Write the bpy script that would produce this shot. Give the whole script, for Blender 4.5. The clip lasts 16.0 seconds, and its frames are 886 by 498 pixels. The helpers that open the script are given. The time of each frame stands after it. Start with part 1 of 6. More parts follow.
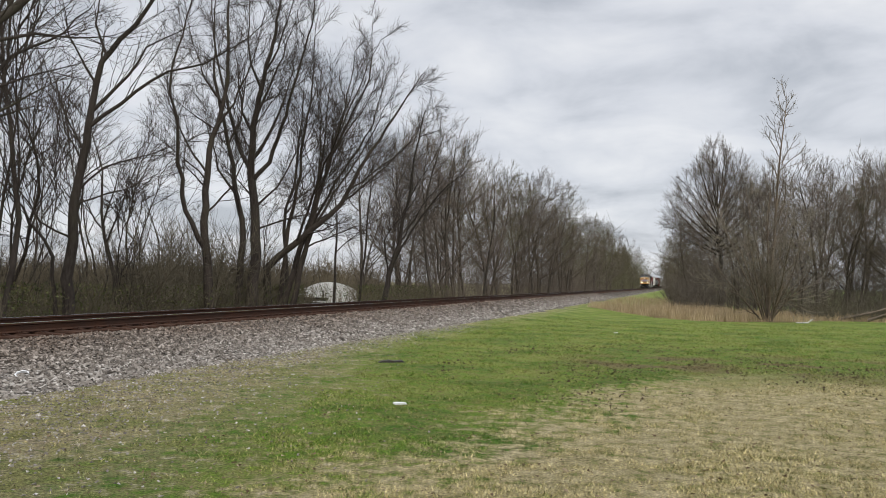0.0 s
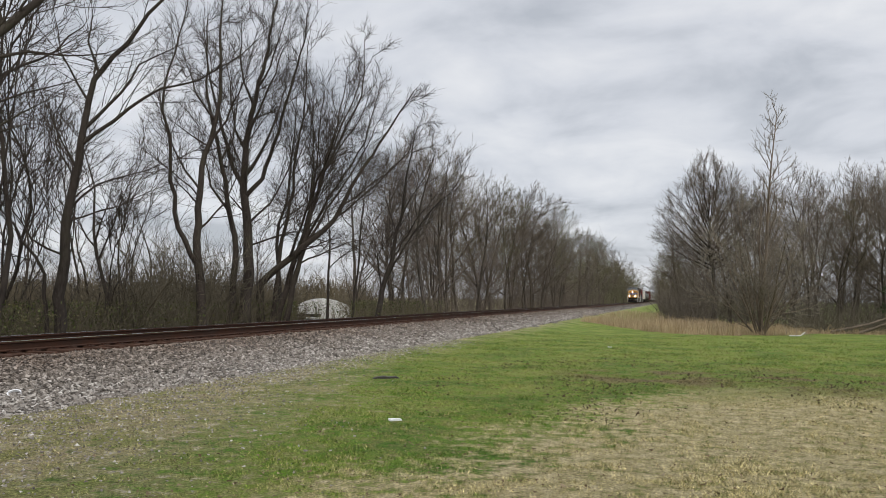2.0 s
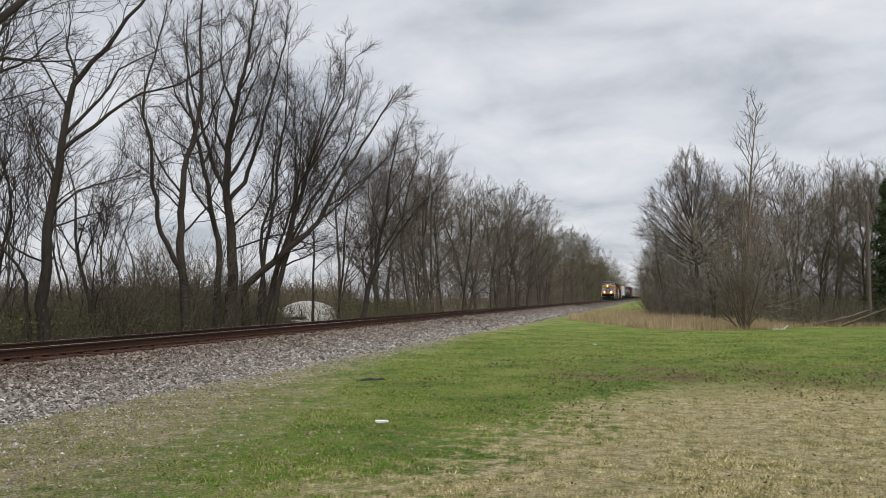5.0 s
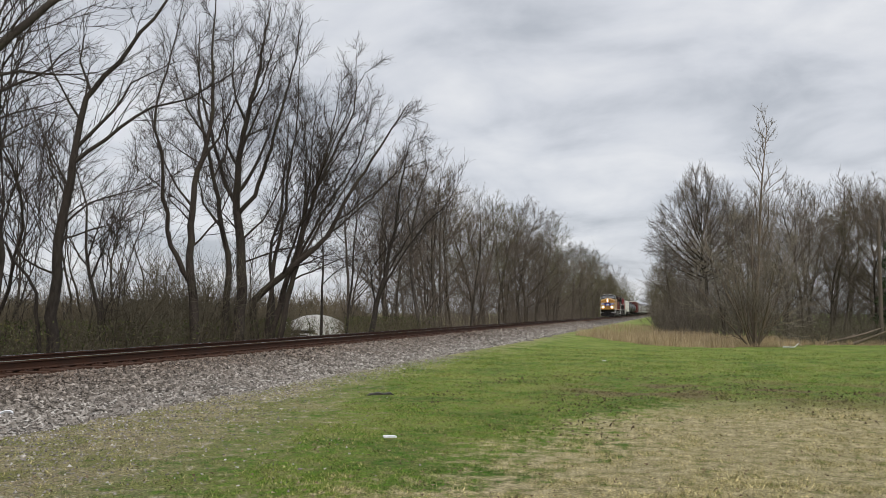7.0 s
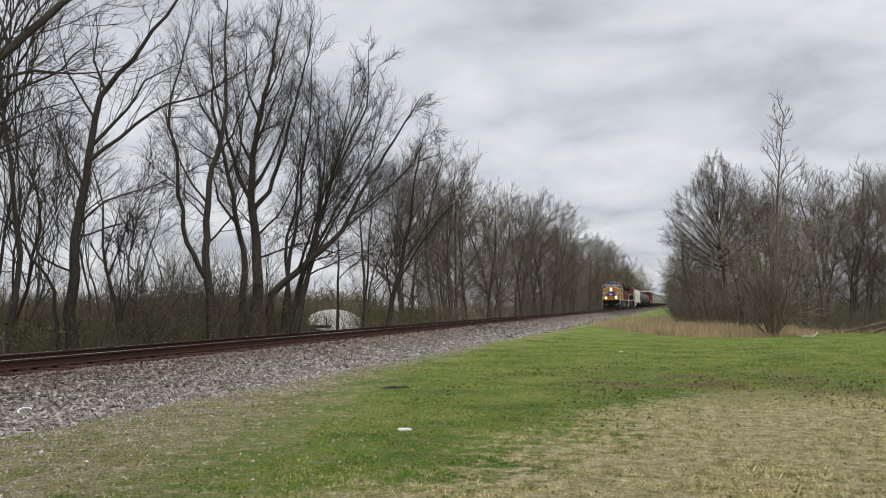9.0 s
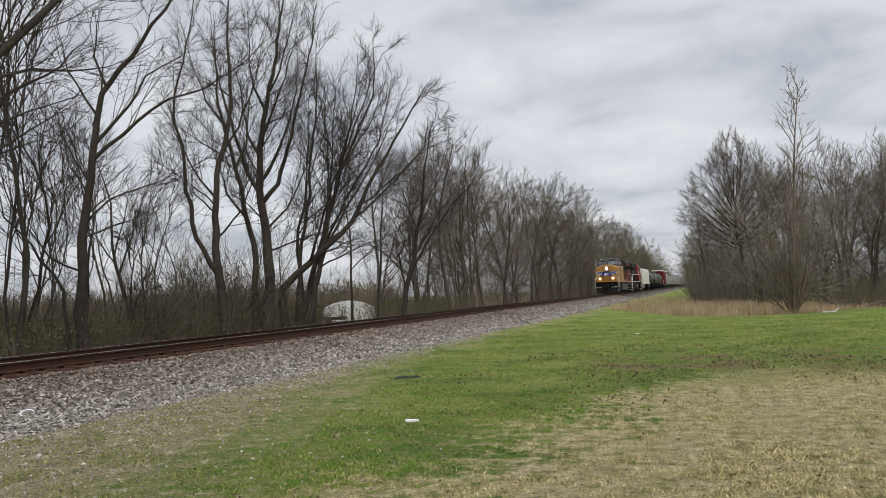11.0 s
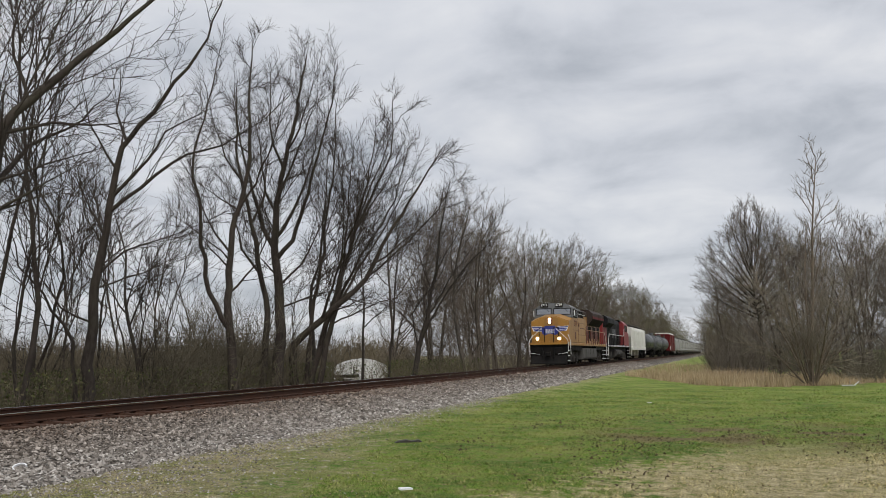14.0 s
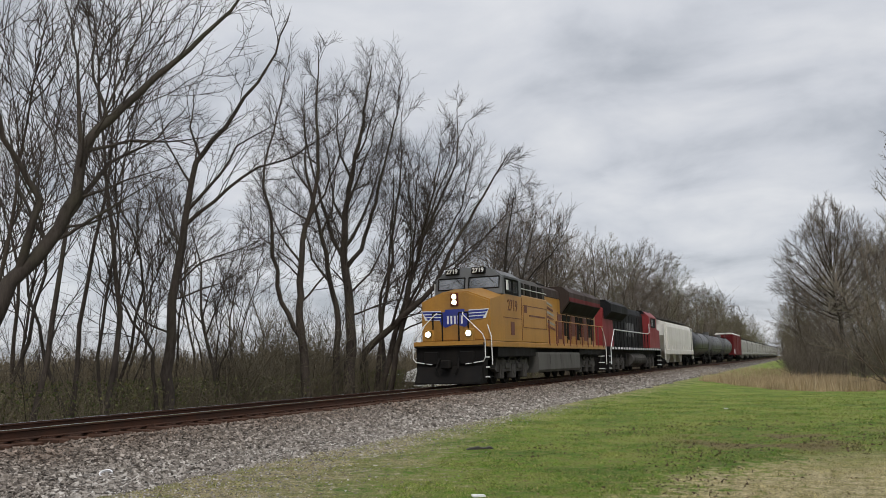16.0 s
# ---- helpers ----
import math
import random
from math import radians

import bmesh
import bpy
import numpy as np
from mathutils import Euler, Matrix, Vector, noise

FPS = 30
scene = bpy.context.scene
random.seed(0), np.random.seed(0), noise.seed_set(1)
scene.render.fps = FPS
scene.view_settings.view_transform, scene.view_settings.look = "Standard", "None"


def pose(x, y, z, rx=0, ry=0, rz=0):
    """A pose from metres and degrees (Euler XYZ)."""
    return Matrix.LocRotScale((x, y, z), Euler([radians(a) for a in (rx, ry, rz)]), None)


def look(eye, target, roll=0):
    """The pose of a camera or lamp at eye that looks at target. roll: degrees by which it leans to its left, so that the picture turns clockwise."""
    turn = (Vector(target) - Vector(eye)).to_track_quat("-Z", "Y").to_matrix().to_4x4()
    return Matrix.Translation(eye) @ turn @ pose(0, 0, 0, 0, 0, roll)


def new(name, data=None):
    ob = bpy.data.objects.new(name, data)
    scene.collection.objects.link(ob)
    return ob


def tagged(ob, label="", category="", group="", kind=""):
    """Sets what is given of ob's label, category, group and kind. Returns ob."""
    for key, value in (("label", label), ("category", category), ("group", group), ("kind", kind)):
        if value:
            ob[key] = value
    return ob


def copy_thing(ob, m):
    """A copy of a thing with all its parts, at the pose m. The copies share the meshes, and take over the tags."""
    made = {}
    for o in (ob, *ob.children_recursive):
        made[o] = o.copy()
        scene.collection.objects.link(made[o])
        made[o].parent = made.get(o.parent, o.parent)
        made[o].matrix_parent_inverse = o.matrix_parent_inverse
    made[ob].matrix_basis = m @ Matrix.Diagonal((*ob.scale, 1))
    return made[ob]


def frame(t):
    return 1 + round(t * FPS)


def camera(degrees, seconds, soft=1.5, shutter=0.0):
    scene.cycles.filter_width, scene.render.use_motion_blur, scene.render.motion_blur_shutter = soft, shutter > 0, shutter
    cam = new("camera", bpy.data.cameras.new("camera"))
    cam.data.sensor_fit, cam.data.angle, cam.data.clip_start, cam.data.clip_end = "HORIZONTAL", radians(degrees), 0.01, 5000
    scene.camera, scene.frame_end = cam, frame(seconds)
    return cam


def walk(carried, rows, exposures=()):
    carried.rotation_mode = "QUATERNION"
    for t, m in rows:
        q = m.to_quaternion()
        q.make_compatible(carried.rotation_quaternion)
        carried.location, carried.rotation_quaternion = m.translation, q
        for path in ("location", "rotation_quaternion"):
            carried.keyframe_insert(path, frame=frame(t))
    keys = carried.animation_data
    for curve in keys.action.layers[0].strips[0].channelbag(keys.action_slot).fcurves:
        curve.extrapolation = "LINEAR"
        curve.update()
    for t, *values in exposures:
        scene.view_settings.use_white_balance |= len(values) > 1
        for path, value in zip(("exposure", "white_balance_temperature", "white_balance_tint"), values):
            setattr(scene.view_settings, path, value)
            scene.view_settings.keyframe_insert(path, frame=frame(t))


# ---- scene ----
cam = camera(56.0, 16.0, soft=0.7)
# seconds, place in metres, and the three turns in degrees
PATH = [
    (0.0, -0.000, -0.000, 1.600, 92.28, -1.03, 16.00),
    (0.5, -0.010, 0.009, 1.593, 92.52, -1.05, 15.77),
    (1.0, -0.014, -0.018, 1.606, 92.75, -1.00, 15.63),
    (1.5, -0.018, -0.025, 1.596, 93.09, -0.84, 15.58),
    (2.0, -0.023, -0.011, 1.601, 93.34, -0.65, 15.51),
    (2.5, -0.021, -0.011, 1.607, 93.46, -0.30, 15.29),
    (3.0, -0.003, -0.037, 1.607, 93.28, 0.08, 14.99),
    (3.5, 0.001, -0.044, 1.616, 92.98, 0.49, 14.52),
    (6.0, -0.006, -0.039, 1.609, 93.94, 0.24, 14.61),
    (6.5, -0.019, -0.045, 1.608, 94.25, 0.02, 14.87),
    (7.0, -0.017, -0.019, 1.613, 94.36, -0.06, 15.10),
    (7.5, -0.016, -0.017, 1.599, 94.40, -0.04, 15.40),
    (8.0, -0.023, -0.009, 1.596, 94.29, 0.07, 15.63),
    (8.5, -0.001, -0.004, 1.599, 94.15, 0.29, 15.98),
    (11.0, 0.075, 0.408, 1.572, 93.14, 2.54, 17.45),
    (11.5, 0.239, 0.501, 1.578, 93.87, 2.17, 18.79),
    (12.0, 0.318, 0.480, 1.611, 95.11, 1.65, 19.75),
    (12.5, 0.292, 0.513, 1.634, 96.16, 1.19, 19.91),
    (13.0, 0.268, 0.541, 1.631, 96.87, 0.95, 19.54),
    (13.5, 0.259, 0.533, 1.617, 97.21, 0.83, 18.86),
    (14.0, 0.265, 0.533, 1.634, 97.24, 0.80, 18.55),
    (14.5, 0.269, 0.526, 1.638, 97.34, 0.85, 18.50),
    (15.0, 0.232, 0.528, 1.633, 97.53, 0.99, 18.70),
    (15.5, 0.258, 0.527, 1.634, 97.69, 1.12, 20.05),
    (16.0, 0.261, 0.508, 1.636, 97.78, 1.32, 23.27),
]
walk(cam, [(t, pose(x, y, z, rx, ry, rz)) for t, x, y, z, rx, ry, rz in PATH], [(0.0, 0.26), (3.0, 0.2), (8.5, 0.19), (12.5, 0.15), (16.0, 0.1)])

# ---- world and sun: a bright overcast afternoon ----
TRACK_X, RAIL_Z = -12.4, 0.72
world = bpy.data.worlds.new("overcast_sky")
scene.world = world
world.use_nodes = True


def build_sky():
    nt = world.node_tree
    n, l = nt.nodes, nt.links
    n.clear()
    out, bg = n.new("ShaderNodeOutputWorld"), n.new("ShaderNodeBackground")
    co = n.new("ShaderNodeTexCoord")
    sep = n.new("ShaderNodeSeparateXYZ")
    l.new(co.outputs["Generated"], sep.inputs[0])
    sky = n.new("ShaderNodeTexSky")
    sky.sky_type, sky.sun_disc = "NISHITA", False
    sky.sun_elevation, sky.sun_rotation = radians(38), radians(150)
    tint = n.new("ShaderNodeMix")
    tint.data_type, tint.blend_type = "RGBA", "MULTIPLY"
    tint.inputs[0].default_value = 1.0
    l.new(sky.outputs[0], tint.inputs[6])
    tint.inputs[7].default_value = (0.1, 0.1, 0.1, 1)
    # cloud deck: the direction is flattened so that far clouds lie in bands
    up = n.new("ShaderNodeMath")
    up.operation = "ADD"
    l.new(sep.outputs[2], up.inputs[0])
    up.inputs[1].default_value = 0.22
    mx = n.new("ShaderNodeMath")
    mx.operation = "MAXIMUM"
    l.new(up.outputs[0], mx.inputs[0])
    mx.inputs[1].default_value = 0.05
    dv = n.new("ShaderNodeVectorMath")
    dv.operation = "DIVIDE"
    l.new(co.outputs["Generated"], dv.inputs[0])
    l.new(mx.outputs[0], dv.inputs[1])
    mp = n.new("ShaderNodeMapping")
    mp.inputs[1].default_value = (1.3, 0.55, 0.0)
    mp.inputs[3].default_value = (0.8, 0.8, 0.0)
    l.new(dv.outputs[0], mp.inputs[0])
    no = n.new("ShaderNodeTexNoise")
    no.inputs["Scale"].default_value, no.inputs["Detail"].default_value = 2.9, 7.0
    no.inputs["Roughness"].default_value, no.inputs["Distortion"].default_value = 0.52, 0.3
    l.new(mp.outputs[0], no.inputs["Vector"])
    ramp = n.new("ShaderNodeValToRGB")
    e = ramp.color_ramp.elements
    e[0].position, e[0].color = 0.33, (0.42, 0.445, 0.49, 1)
    e[1].position, e[1].color = 0.68, (0.70, 0.71, 0.735, 1)
    m = ramp.color_ramp.elements.new(0.5)
    m.color = (0.58, 0.60, 0.645, 1)
    l.new(no.outputs["Fac"], ramp.inputs[0])
    # an overcast sky grows brighter towards the zenith
    grow_up = n.new("ShaderNodeMapRange")
    l.new(sep.outputs[2], grow_up.inputs[0])
    grow_up.inputs[1].default_value, grow_up.inputs[2].default_value = 0.3, 1.0
    grow_up.inputs[3].default_value, grow_up.inputs[4].default_value = 1.0, 1.35
    scale = n.new("ShaderNodeVectorMath")
    scale.operation = "SCALE"
    l.new(ramp.outputs[0], scale.inputs[0])
    l.new(grow_up.outputs[0], scale.inputs[3])
    mix = n.new("ShaderNodeMix")
    mix.data_type = "RGBA"
    mix.inputs[0].default_value = 0.94
    l.new(tint.outputs[2], mix.inputs[6])
    l.new(scale.outputs[0], mix.inputs[7])
    l.new(mix.outputs[2], bg.inputs[0])
    bg.inputs[1].default_value = 1.0
    l.new(bg.outputs[0], out.inputs[0])


build_sky()
sun = new("sun", bpy.data.lights.new("sun", "SUN"))
sun.data.energy, sun.data.angle, sun.data.color = 1.7, radians(25), (1.0, 0.97, 0.92)
sun.matrix_world = look((0, 0, 60), (-26, 42, 0))

# ---- materials ----


def node_material(name, rough=0.8, metal=0.0):
    mat = bpy.data.materials.new(name)
    mat.use_nodes = True
    b = mat.node_tree.nodes["Principled BSDF"]
    b.inputs["Roughness"].default_value, b.inputs["Metallic"].default_value = rough, metal
    b.inputs["Specular IOR Level"].default_value = 0.5 if rough < 0.6 else 0.15
    return mat, mat.node_tree, b


def noise_node(nt, scale, detail=4.0, rough=0.55, vector=None):
    no = nt.nodes.new("ShaderNodeTexNoise")
    no.inputs["Scale"].default_value, no.inputs["Detail"].default_value, no.inputs["Roughness"].default_value = scale, detail, rough
    if vector is not None:
        nt.links.new(vector, no.inputs["Vector"])
    return no.outputs["Fac"]


def ramp_node(nt, fac, stops):
    r = nt.nodes.new("ShaderNodeValToRGB")
    els = r.color_ramp.elements
    while len(els) < len(stops):
        els.new(0.5)
    for el, (p, c) in zip(els, stops):
        el.position, el.color = p, (*c, 1) if len(c) == 3 else c
    nt.links.new(fac, r.inputs[0])
    return r.outputs[0]


def grey(v):
    return (v, v, v)


def mix_node(nt, fac, a, b, mode="MIX"):
    m = nt.nodes.new("ShaderNodeMix")
    m.data_type, m.blend_type = "RGBA", mode
    for sock, v in ((m.inputs[0], fac), (m.inputs[6], a), (m.inputs[7], b)):
        if isinstance(v, (int, float)):
            sock.default_value = v
        elif isinstance(v, tuple):
            sock.default_value = (*v, 1)
        else:
            nt.links.new(v, sock)
    return m.outputs[2]


def math_node(nt, op, a, b=0.0, clamp=False):
    m = nt.nodes.new("ShaderNodeMath")
    m.operation, m.use_clamp = op, clamp
    for sock, v in zip(m.inputs, (a, b)):
        if isinstance(v, (int, float)):
            sock.default_value = v
        else:
            nt.links.new(v, sock)
    return m.outputs[0]


def bump_node(nt, b, height, strength=0.4, distance=0.02):
    bp = nt.nodes.new("ShaderNodeBump")
    bp.inputs["Strength"].default_value, bp.inputs["Distance"].default_value = strength, distance
    nt.links.new(height, bp.inputs["Height"])
    nt.links.new(bp.outputs[0], b.inputs["Normal"])


def world_position(nt):
    return nt.nodes.new("ShaderNodeNewGeometry").outputs["Position"]


def object_coords(nt):
    return nt.nodes.new("ShaderNodeTexCoord").outputs["Object"]


def bark_material(name, dark, light, moss=None):
    mat, nt, b = node_material(name, 0.92)
    co = object_coords(nt)
    st = nt.nodes.new("ShaderNodeMapping")
    st.inputs[3].default_value = (1, 1, 0.25)
    nt.links.new(co, st.inputs[0])
    fine = noise_node(nt, 14, 5, 0.6, st.outputs[0])
    col = ramp_node(nt, fine, [(0.3, dark), (0.72, light)])
    big = noise_node(nt, 0.5, 3, 0.5, co)
    col = mix_node(nt, ramp_node(nt, big, [(0.35, grey(0)), (0.7, grey(0.6))]), col, tuple(c * 1.25 for c in light))
    if moss:
        col = mix_node(nt, ramp_node(nt, noise_node(nt, 0.8, 4, 0.6, co), [(0.5, grey(0)), (0.65, grey(0.7))]), col, moss)
    oi = nt.nodes.new("ShaderNodeObjectInfo")
    col = mix_node(nt, ramp_node(nt, oi.outputs["Random"], [(0, grey(0.0)), (1, grey(0.35))]), col, mix_node(nt, 1.0, col, (1.25, 1.1, 0.95), "MULTIPLY"))
    nt.links.new(col, b.inputs["Base Color"])
    bump_node(nt, b, fine, 0.8, 0.03)
    return mat


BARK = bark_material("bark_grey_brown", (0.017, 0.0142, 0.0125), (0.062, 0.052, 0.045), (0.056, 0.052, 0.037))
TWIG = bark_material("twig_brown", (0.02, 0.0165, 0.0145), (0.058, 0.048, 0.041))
BARK_TAN = bark_material("bark_tan_grey", (0.07, 0.055, 0.043), (0.20, 0.162, 0.128))
TWIG_TAN = bark_material("twig_tan", (0.075, 0.054, 0.039), (0.165, 0.12, 0.088))
# next two: paler copies for distant trees, haze put into the colour
TWIG_HAZED = bark_material("twig_hazed_brown", (0.06, 0.051, 0.042), (0.165, 0.14, 0.114))
BARK_HAZED = bark_material("bark_hazed_grey", (0.03, 0.026, 0.022), (0.1, 0.086, 0.073))
BRUSH = bark_material("brush_grey_olive", (0.05, 0.044, 0.031), (0.14, 0.122, 0.088))
TWIG_PALE = bark_material("twig_pale_tan", (0.10, 0.086, 0.069), (0.25, 0.215, 0.172))
TWIG_BUD = bark_material("twig_budding_olive", (0.06, 0.056, 0.036), (0.155, 0.145, 0.088))


def lawn_masks(nt, pos):
    """Where the lawn is lush, straw-coloured or stony, from the place on the ground."""
    sep = nt.nodes.new("ShaderNodeSeparateXYZ")
    nt.links.new(pos, sep.inputs[0])
    x, y = sep.outputs[0], sep.outputs[1]
    n1 = noise_node(nt, 0.55, 4, 0.6, pos)
    n2 = noise_node(nt, 4.8, 6, 0.7, pos)
    n3 = noise_node(nt, 0.16, 3, 0.5, pos)
    wob = math_node(nt, "ADD", math_node(nt, "MULTIPLY", math_node(nt, "SUBTRACT", n1, 0.5), 8.0), math_node(nt, "MULTIPLY", math_node(nt, "SUBTRACT", n2, 0.5), 11.0))
    # straw: the near right part of the lawn
    edge = math_node(nt, "SUBTRACT", math_node(nt, "SUBTRACT", x, -3.1), math_node(nt, "MULTIPLY", math_node(nt, "SUBTRACT", y, 5.0), 0.26))
    edge = math_node(nt, "ADD", edge, math_node(nt, "MULTIPLY", wob, 0.55))
    near = math_node(nt, "SUBTRACT", 16.8, math_node(nt, "ADD", y, math_node(nt, "MULTIPLY", wob, 0.9)))
    straw = math_node(nt, "MULTIPLY", math_node(nt, "ADD", math_node(nt, "MULTIPLY", edge, 0.75), 0.3, True), math_node(nt, "MULTIPLY", near, 0.45, True))
    # stony verge along the ballast's foot
    rim = math_node(nt, "MAXIMUM", math_node(nt, "SUBTRACT", -2.6, math_node(nt, "MULTIPLY", y, 0.21)), -7.3)
    verge = math_node(nt, "SUBTRACT", math_node(nt, "ADD", math_node(nt, "ADD", rim, 0.5), math_node(nt, "MULTIPLY", wob, 0.5)), x)
    verge = math_node(nt, "MULTIPLY", verge, 0.5, True)
    return x, y, n1, n2, n3, straw, verge


def lawn_colour(nt, pos, blade=False):
    x, y, n1, n2, n3, straw, verge = lawn_masks(nt, pos)
    fine = noise_node(nt, 38, 6, 0.8, pos)
    green = ramp_node(nt, n1, [(0.38, (0.075, 0.16, 0.02)), (0.5, (0.135, 0.225, 0.03)), (0.62, (0.205, 0.26, 0.055))])
    green = mix_node(nt, ramp_node(nt, n2, [(0.40, grey(0)), (0.62, grey(0.7))]), green, (0.23, 0.205, 0.08))
    tan = ramp_node(nt, n2, [(0.36, (0.20, 0.215, 0.075)), (0.45, (0.35, 0.30, 0.155)), (0.62, (0.53, 0.455, 0.275))])
    col = mix_node(nt, straw, green, tan)
    # bare reddish-brown patches beyond the straw
    far_band = math_node(nt, "MULTIPLY", math_node(nt, "SUBTRACT", 3.2, math_node(nt, "ABSOLUTE", math_node(nt, "SUBTRACT", y, 18.2))), 0.5, True)
    bare = math_node(nt, "MULTIPLY", far_band, ramp_node(nt, n1, [(0.47, grey(0)), (0.56, grey(0.85))]))
    bare = math_node(nt, "MULTIPLY", bare, math_node(nt, "MULTIPLY", math_node(nt, "ADD", x, 2.9), 0.7, True))
    col = mix_node(nt, bare, col, (0.17, 0.125, 0.075))
    stony = ramp_node(nt, n2, [(0.36, (0.15, 0.14, 0.07)), (0.46, (0.33, 0.275, 0.19)), (0.54, (0.29, 0.26, 0.115)), (0.64, (0.47, 0.42, 0.33))])
    moss = ramp_node(nt, fine, [(0.35, (0.09, 0.10, 0.03)), (0.6, (0.24, 0.25, 0.075))])
    stony = mix_node(nt, ramp_node(nt, noise_node(nt, 1.3, 5, 0.65, pos), [(0.47, grey(0)), (0.58, grey(0.75))]), stony, moss)
    col = mix_node(nt, verge, col, stony)
    col = mix_node(nt, 1.0, col, ramp_node(nt, fine, [(0.36, grey(0.38)), (0.5, grey(1.0)), (0.64, grey(1.75))]), "MULTIPLY")
    return col, fine, verge


def make_lawn():
    mat, nt, b = node_material("mown_spring_lawn", 0.95)
    pos = world_position(nt)
    col, fine, verge = lawn_colour(nt, pos)
    nt.links.new(col, b.inputs["Base Color"])
    bump_node(nt, b, fine, 1.0, 0.05)
    return mat


def make_blades():
    mat, nt, b = node_material("grass_blades", 0.75)
    pos = world_position(nt)
    col, fine, verge = lawn_colour(nt, pos, True)
    geo = nt.nodes.new("ShaderNodeNewGeometry")
    rnd = geo.outputs["Random Per Island"]
    col = mix_node(nt, ramp_node(nt, rnd, [(0.0, grey(0.0)), (0.84, grey(0.0)), (0.97, grey(0.6))]), col, (0.42, 0.36, 0.2))
    col = mix_node(nt, 1.0, col, ramp_node(nt, rnd, [(0.0, (0.6, 0.65, 0.55)), (0.5, (1.0, 1.02, 0.95)), (1, (1.4, 1.36, 1.2))]), "MULTIPLY")
    nt.links.new(col, b.inputs["Base Color"])
    return mat


def stone_colour(nt, pos, rnd):
    sep = nt.nodes.new("ShaderNodeSeparateXYZ")
    nt.links.new(pos, sep.inputs[0])
    big = noise_node(nt, 0.7, 3, 0.5, pos)
    # rust and brake dust near the rails, pale clean stone at the foot
    across = math_node(nt, "MULTIPLY", math_node(nt, "ADD", math_node(nt, "ADD", sep.outputs[0], 10.9), math_node(nt, "MULTIPLY", math_node(nt, "SUBTRACT", big, 0.5), 2.2)), 0.42, True)
    tone = ramp_node(nt, rnd, [(0, (0.045, 0.037, 0.03)), (0.35, (0.142, 0.126, 0.108)), (0.75, (0.25, 0.23, 0.206)), (1.0, (0.45, 0.43, 0.40))])
    return mix_node(nt, 1.0, tone, ramp_node(nt, across, [(0, (0.62, 0.48, 0.40)), (0.35, (0.85, 0.77, 0.72)), (1, (1.3, 1.29, 1.29))]), "MULTIPLY")


def make_ballast():
    mat, nt, b = node_material("crushed_stone_ballast", 0.93)
    pos = world_position(nt)
    vo = nt.nodes.new("ShaderNodeTexVoronoi")
    vo.inputs["Scale"].default_value = 17
    nt.links.new(pos, vo.inputs["Vector"])
    sp = nt.nodes.new("ShaderNodeSeparateColor")
    nt.links.new(vo.outputs["Color"], sp.inputs[0])
    col = stone_colour(nt, pos, sp.outputs[0])
    # shade in the crevices between stones, painted into the bed's colour
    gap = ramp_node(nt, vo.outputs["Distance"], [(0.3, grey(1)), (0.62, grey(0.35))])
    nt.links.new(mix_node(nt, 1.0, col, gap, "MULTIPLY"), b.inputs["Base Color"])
    bump_node(nt, b, math_node(nt, "SUBTRACT", 1.0, vo.outputs["Distance"]), 1.0, 0.05)
    return mat


def make_stones():
    mat, nt, b = node_material("ballast_stone", 0.92)
    geo = nt.nodes.new("ShaderNodeNewGeometry")
    col = stone_colour(nt, geo.outputs["Position"], geo.outputs["Random Per Island"])
    nt.links.new(mix_node(nt, ramp_node(nt, noise_node(nt, 60, 3, 0.6, geo.outputs["Position"]), [(0.35, grey(0)), (0.7, grey(0.35))]), col, (0.5, 0.46, 0.42)), b.inputs["Base Color"])
    return mat


def surface(name, colour, rough=0.6, metal=0.0, dirt=0.35, dirt_colour=(0.07, 0.055, 0.045), scale=1.2, bump=0.05, streak=True):
    """Painted or bare surface with broad grime, fine speckle and streaks that run down."""
    mat, nt, b = node_material(name, rough, metal)
    co = object_coords(nt)
    st = nt.nodes.new("ShaderNodeMapping")
    st.inputs[3].default_value = (1, 1, 0.18) if streak else (1, 1, 1)
    nt.links.new(co, st.inputs[0])
    broad = noise_node(nt, scale, 4, 0.6, st.outputs[0])
    fine = noise_node(nt, scale * 18, 4, 0.6, co)
    col = mix_node(nt, ramp_node(nt, broad, [(0.42, grey(0)), (0.78, grey(dirt))]), colour, dirt_colour)
    col = mix_node(nt, 1.0, col, ramp_node(nt, fine, [(0.25, grey(0.86)), (0.75, grey(1.08))]), "MULTIPLY")
    nt.links.new(col, b.inputs["Base Color"])
    nt.links.new(ramp_node(nt, broad, [(0.3, grey(rough * 0.85)), (0.8, grey(min(1, rough * 1.25)))]), b.inputs["Roughness"])
    bump_node(nt, b, fine, bump, 0.01)
    return mat


LAWN, BLADES, BALLAST, STONES = make_lawn(), make_blades(), make_ballast(), make_stones()
RAIL_RUST = surface("rusty_rail_steel", (0.045, 0.024, 0.017), 0.75, 0.0, 0.6, (0.085, 0.036, 0.02), 2.0, 0.2, False)
RAIL_TOP = surface("polished_rail_head", (0.74, 0.75, 0.78), 0.22, 1.0, 0.15, (0.4, 0.38, 0.36), 3.0, 0.02, False)
TIE_WOOD = surface("weathered_creosote_tie", (0.085, 0.045, 0.03), 0.9, 0.0, 0.7, (0.03, 0.02, 0.016), 3.0, 0.4, False)
ROOF_GRIME = surface("sooty_brown_roof", (0.05, 0.036, 0.031), 0.7, 0.0, 0.6, (0.022, 0.018, 0.016))
YELLOW = surface("armour_yellow_paint", (0.40, 0.20, 0.036), 0.34, 0.0, 0.55, (0.17, 0.095, 0.04), 0.8)
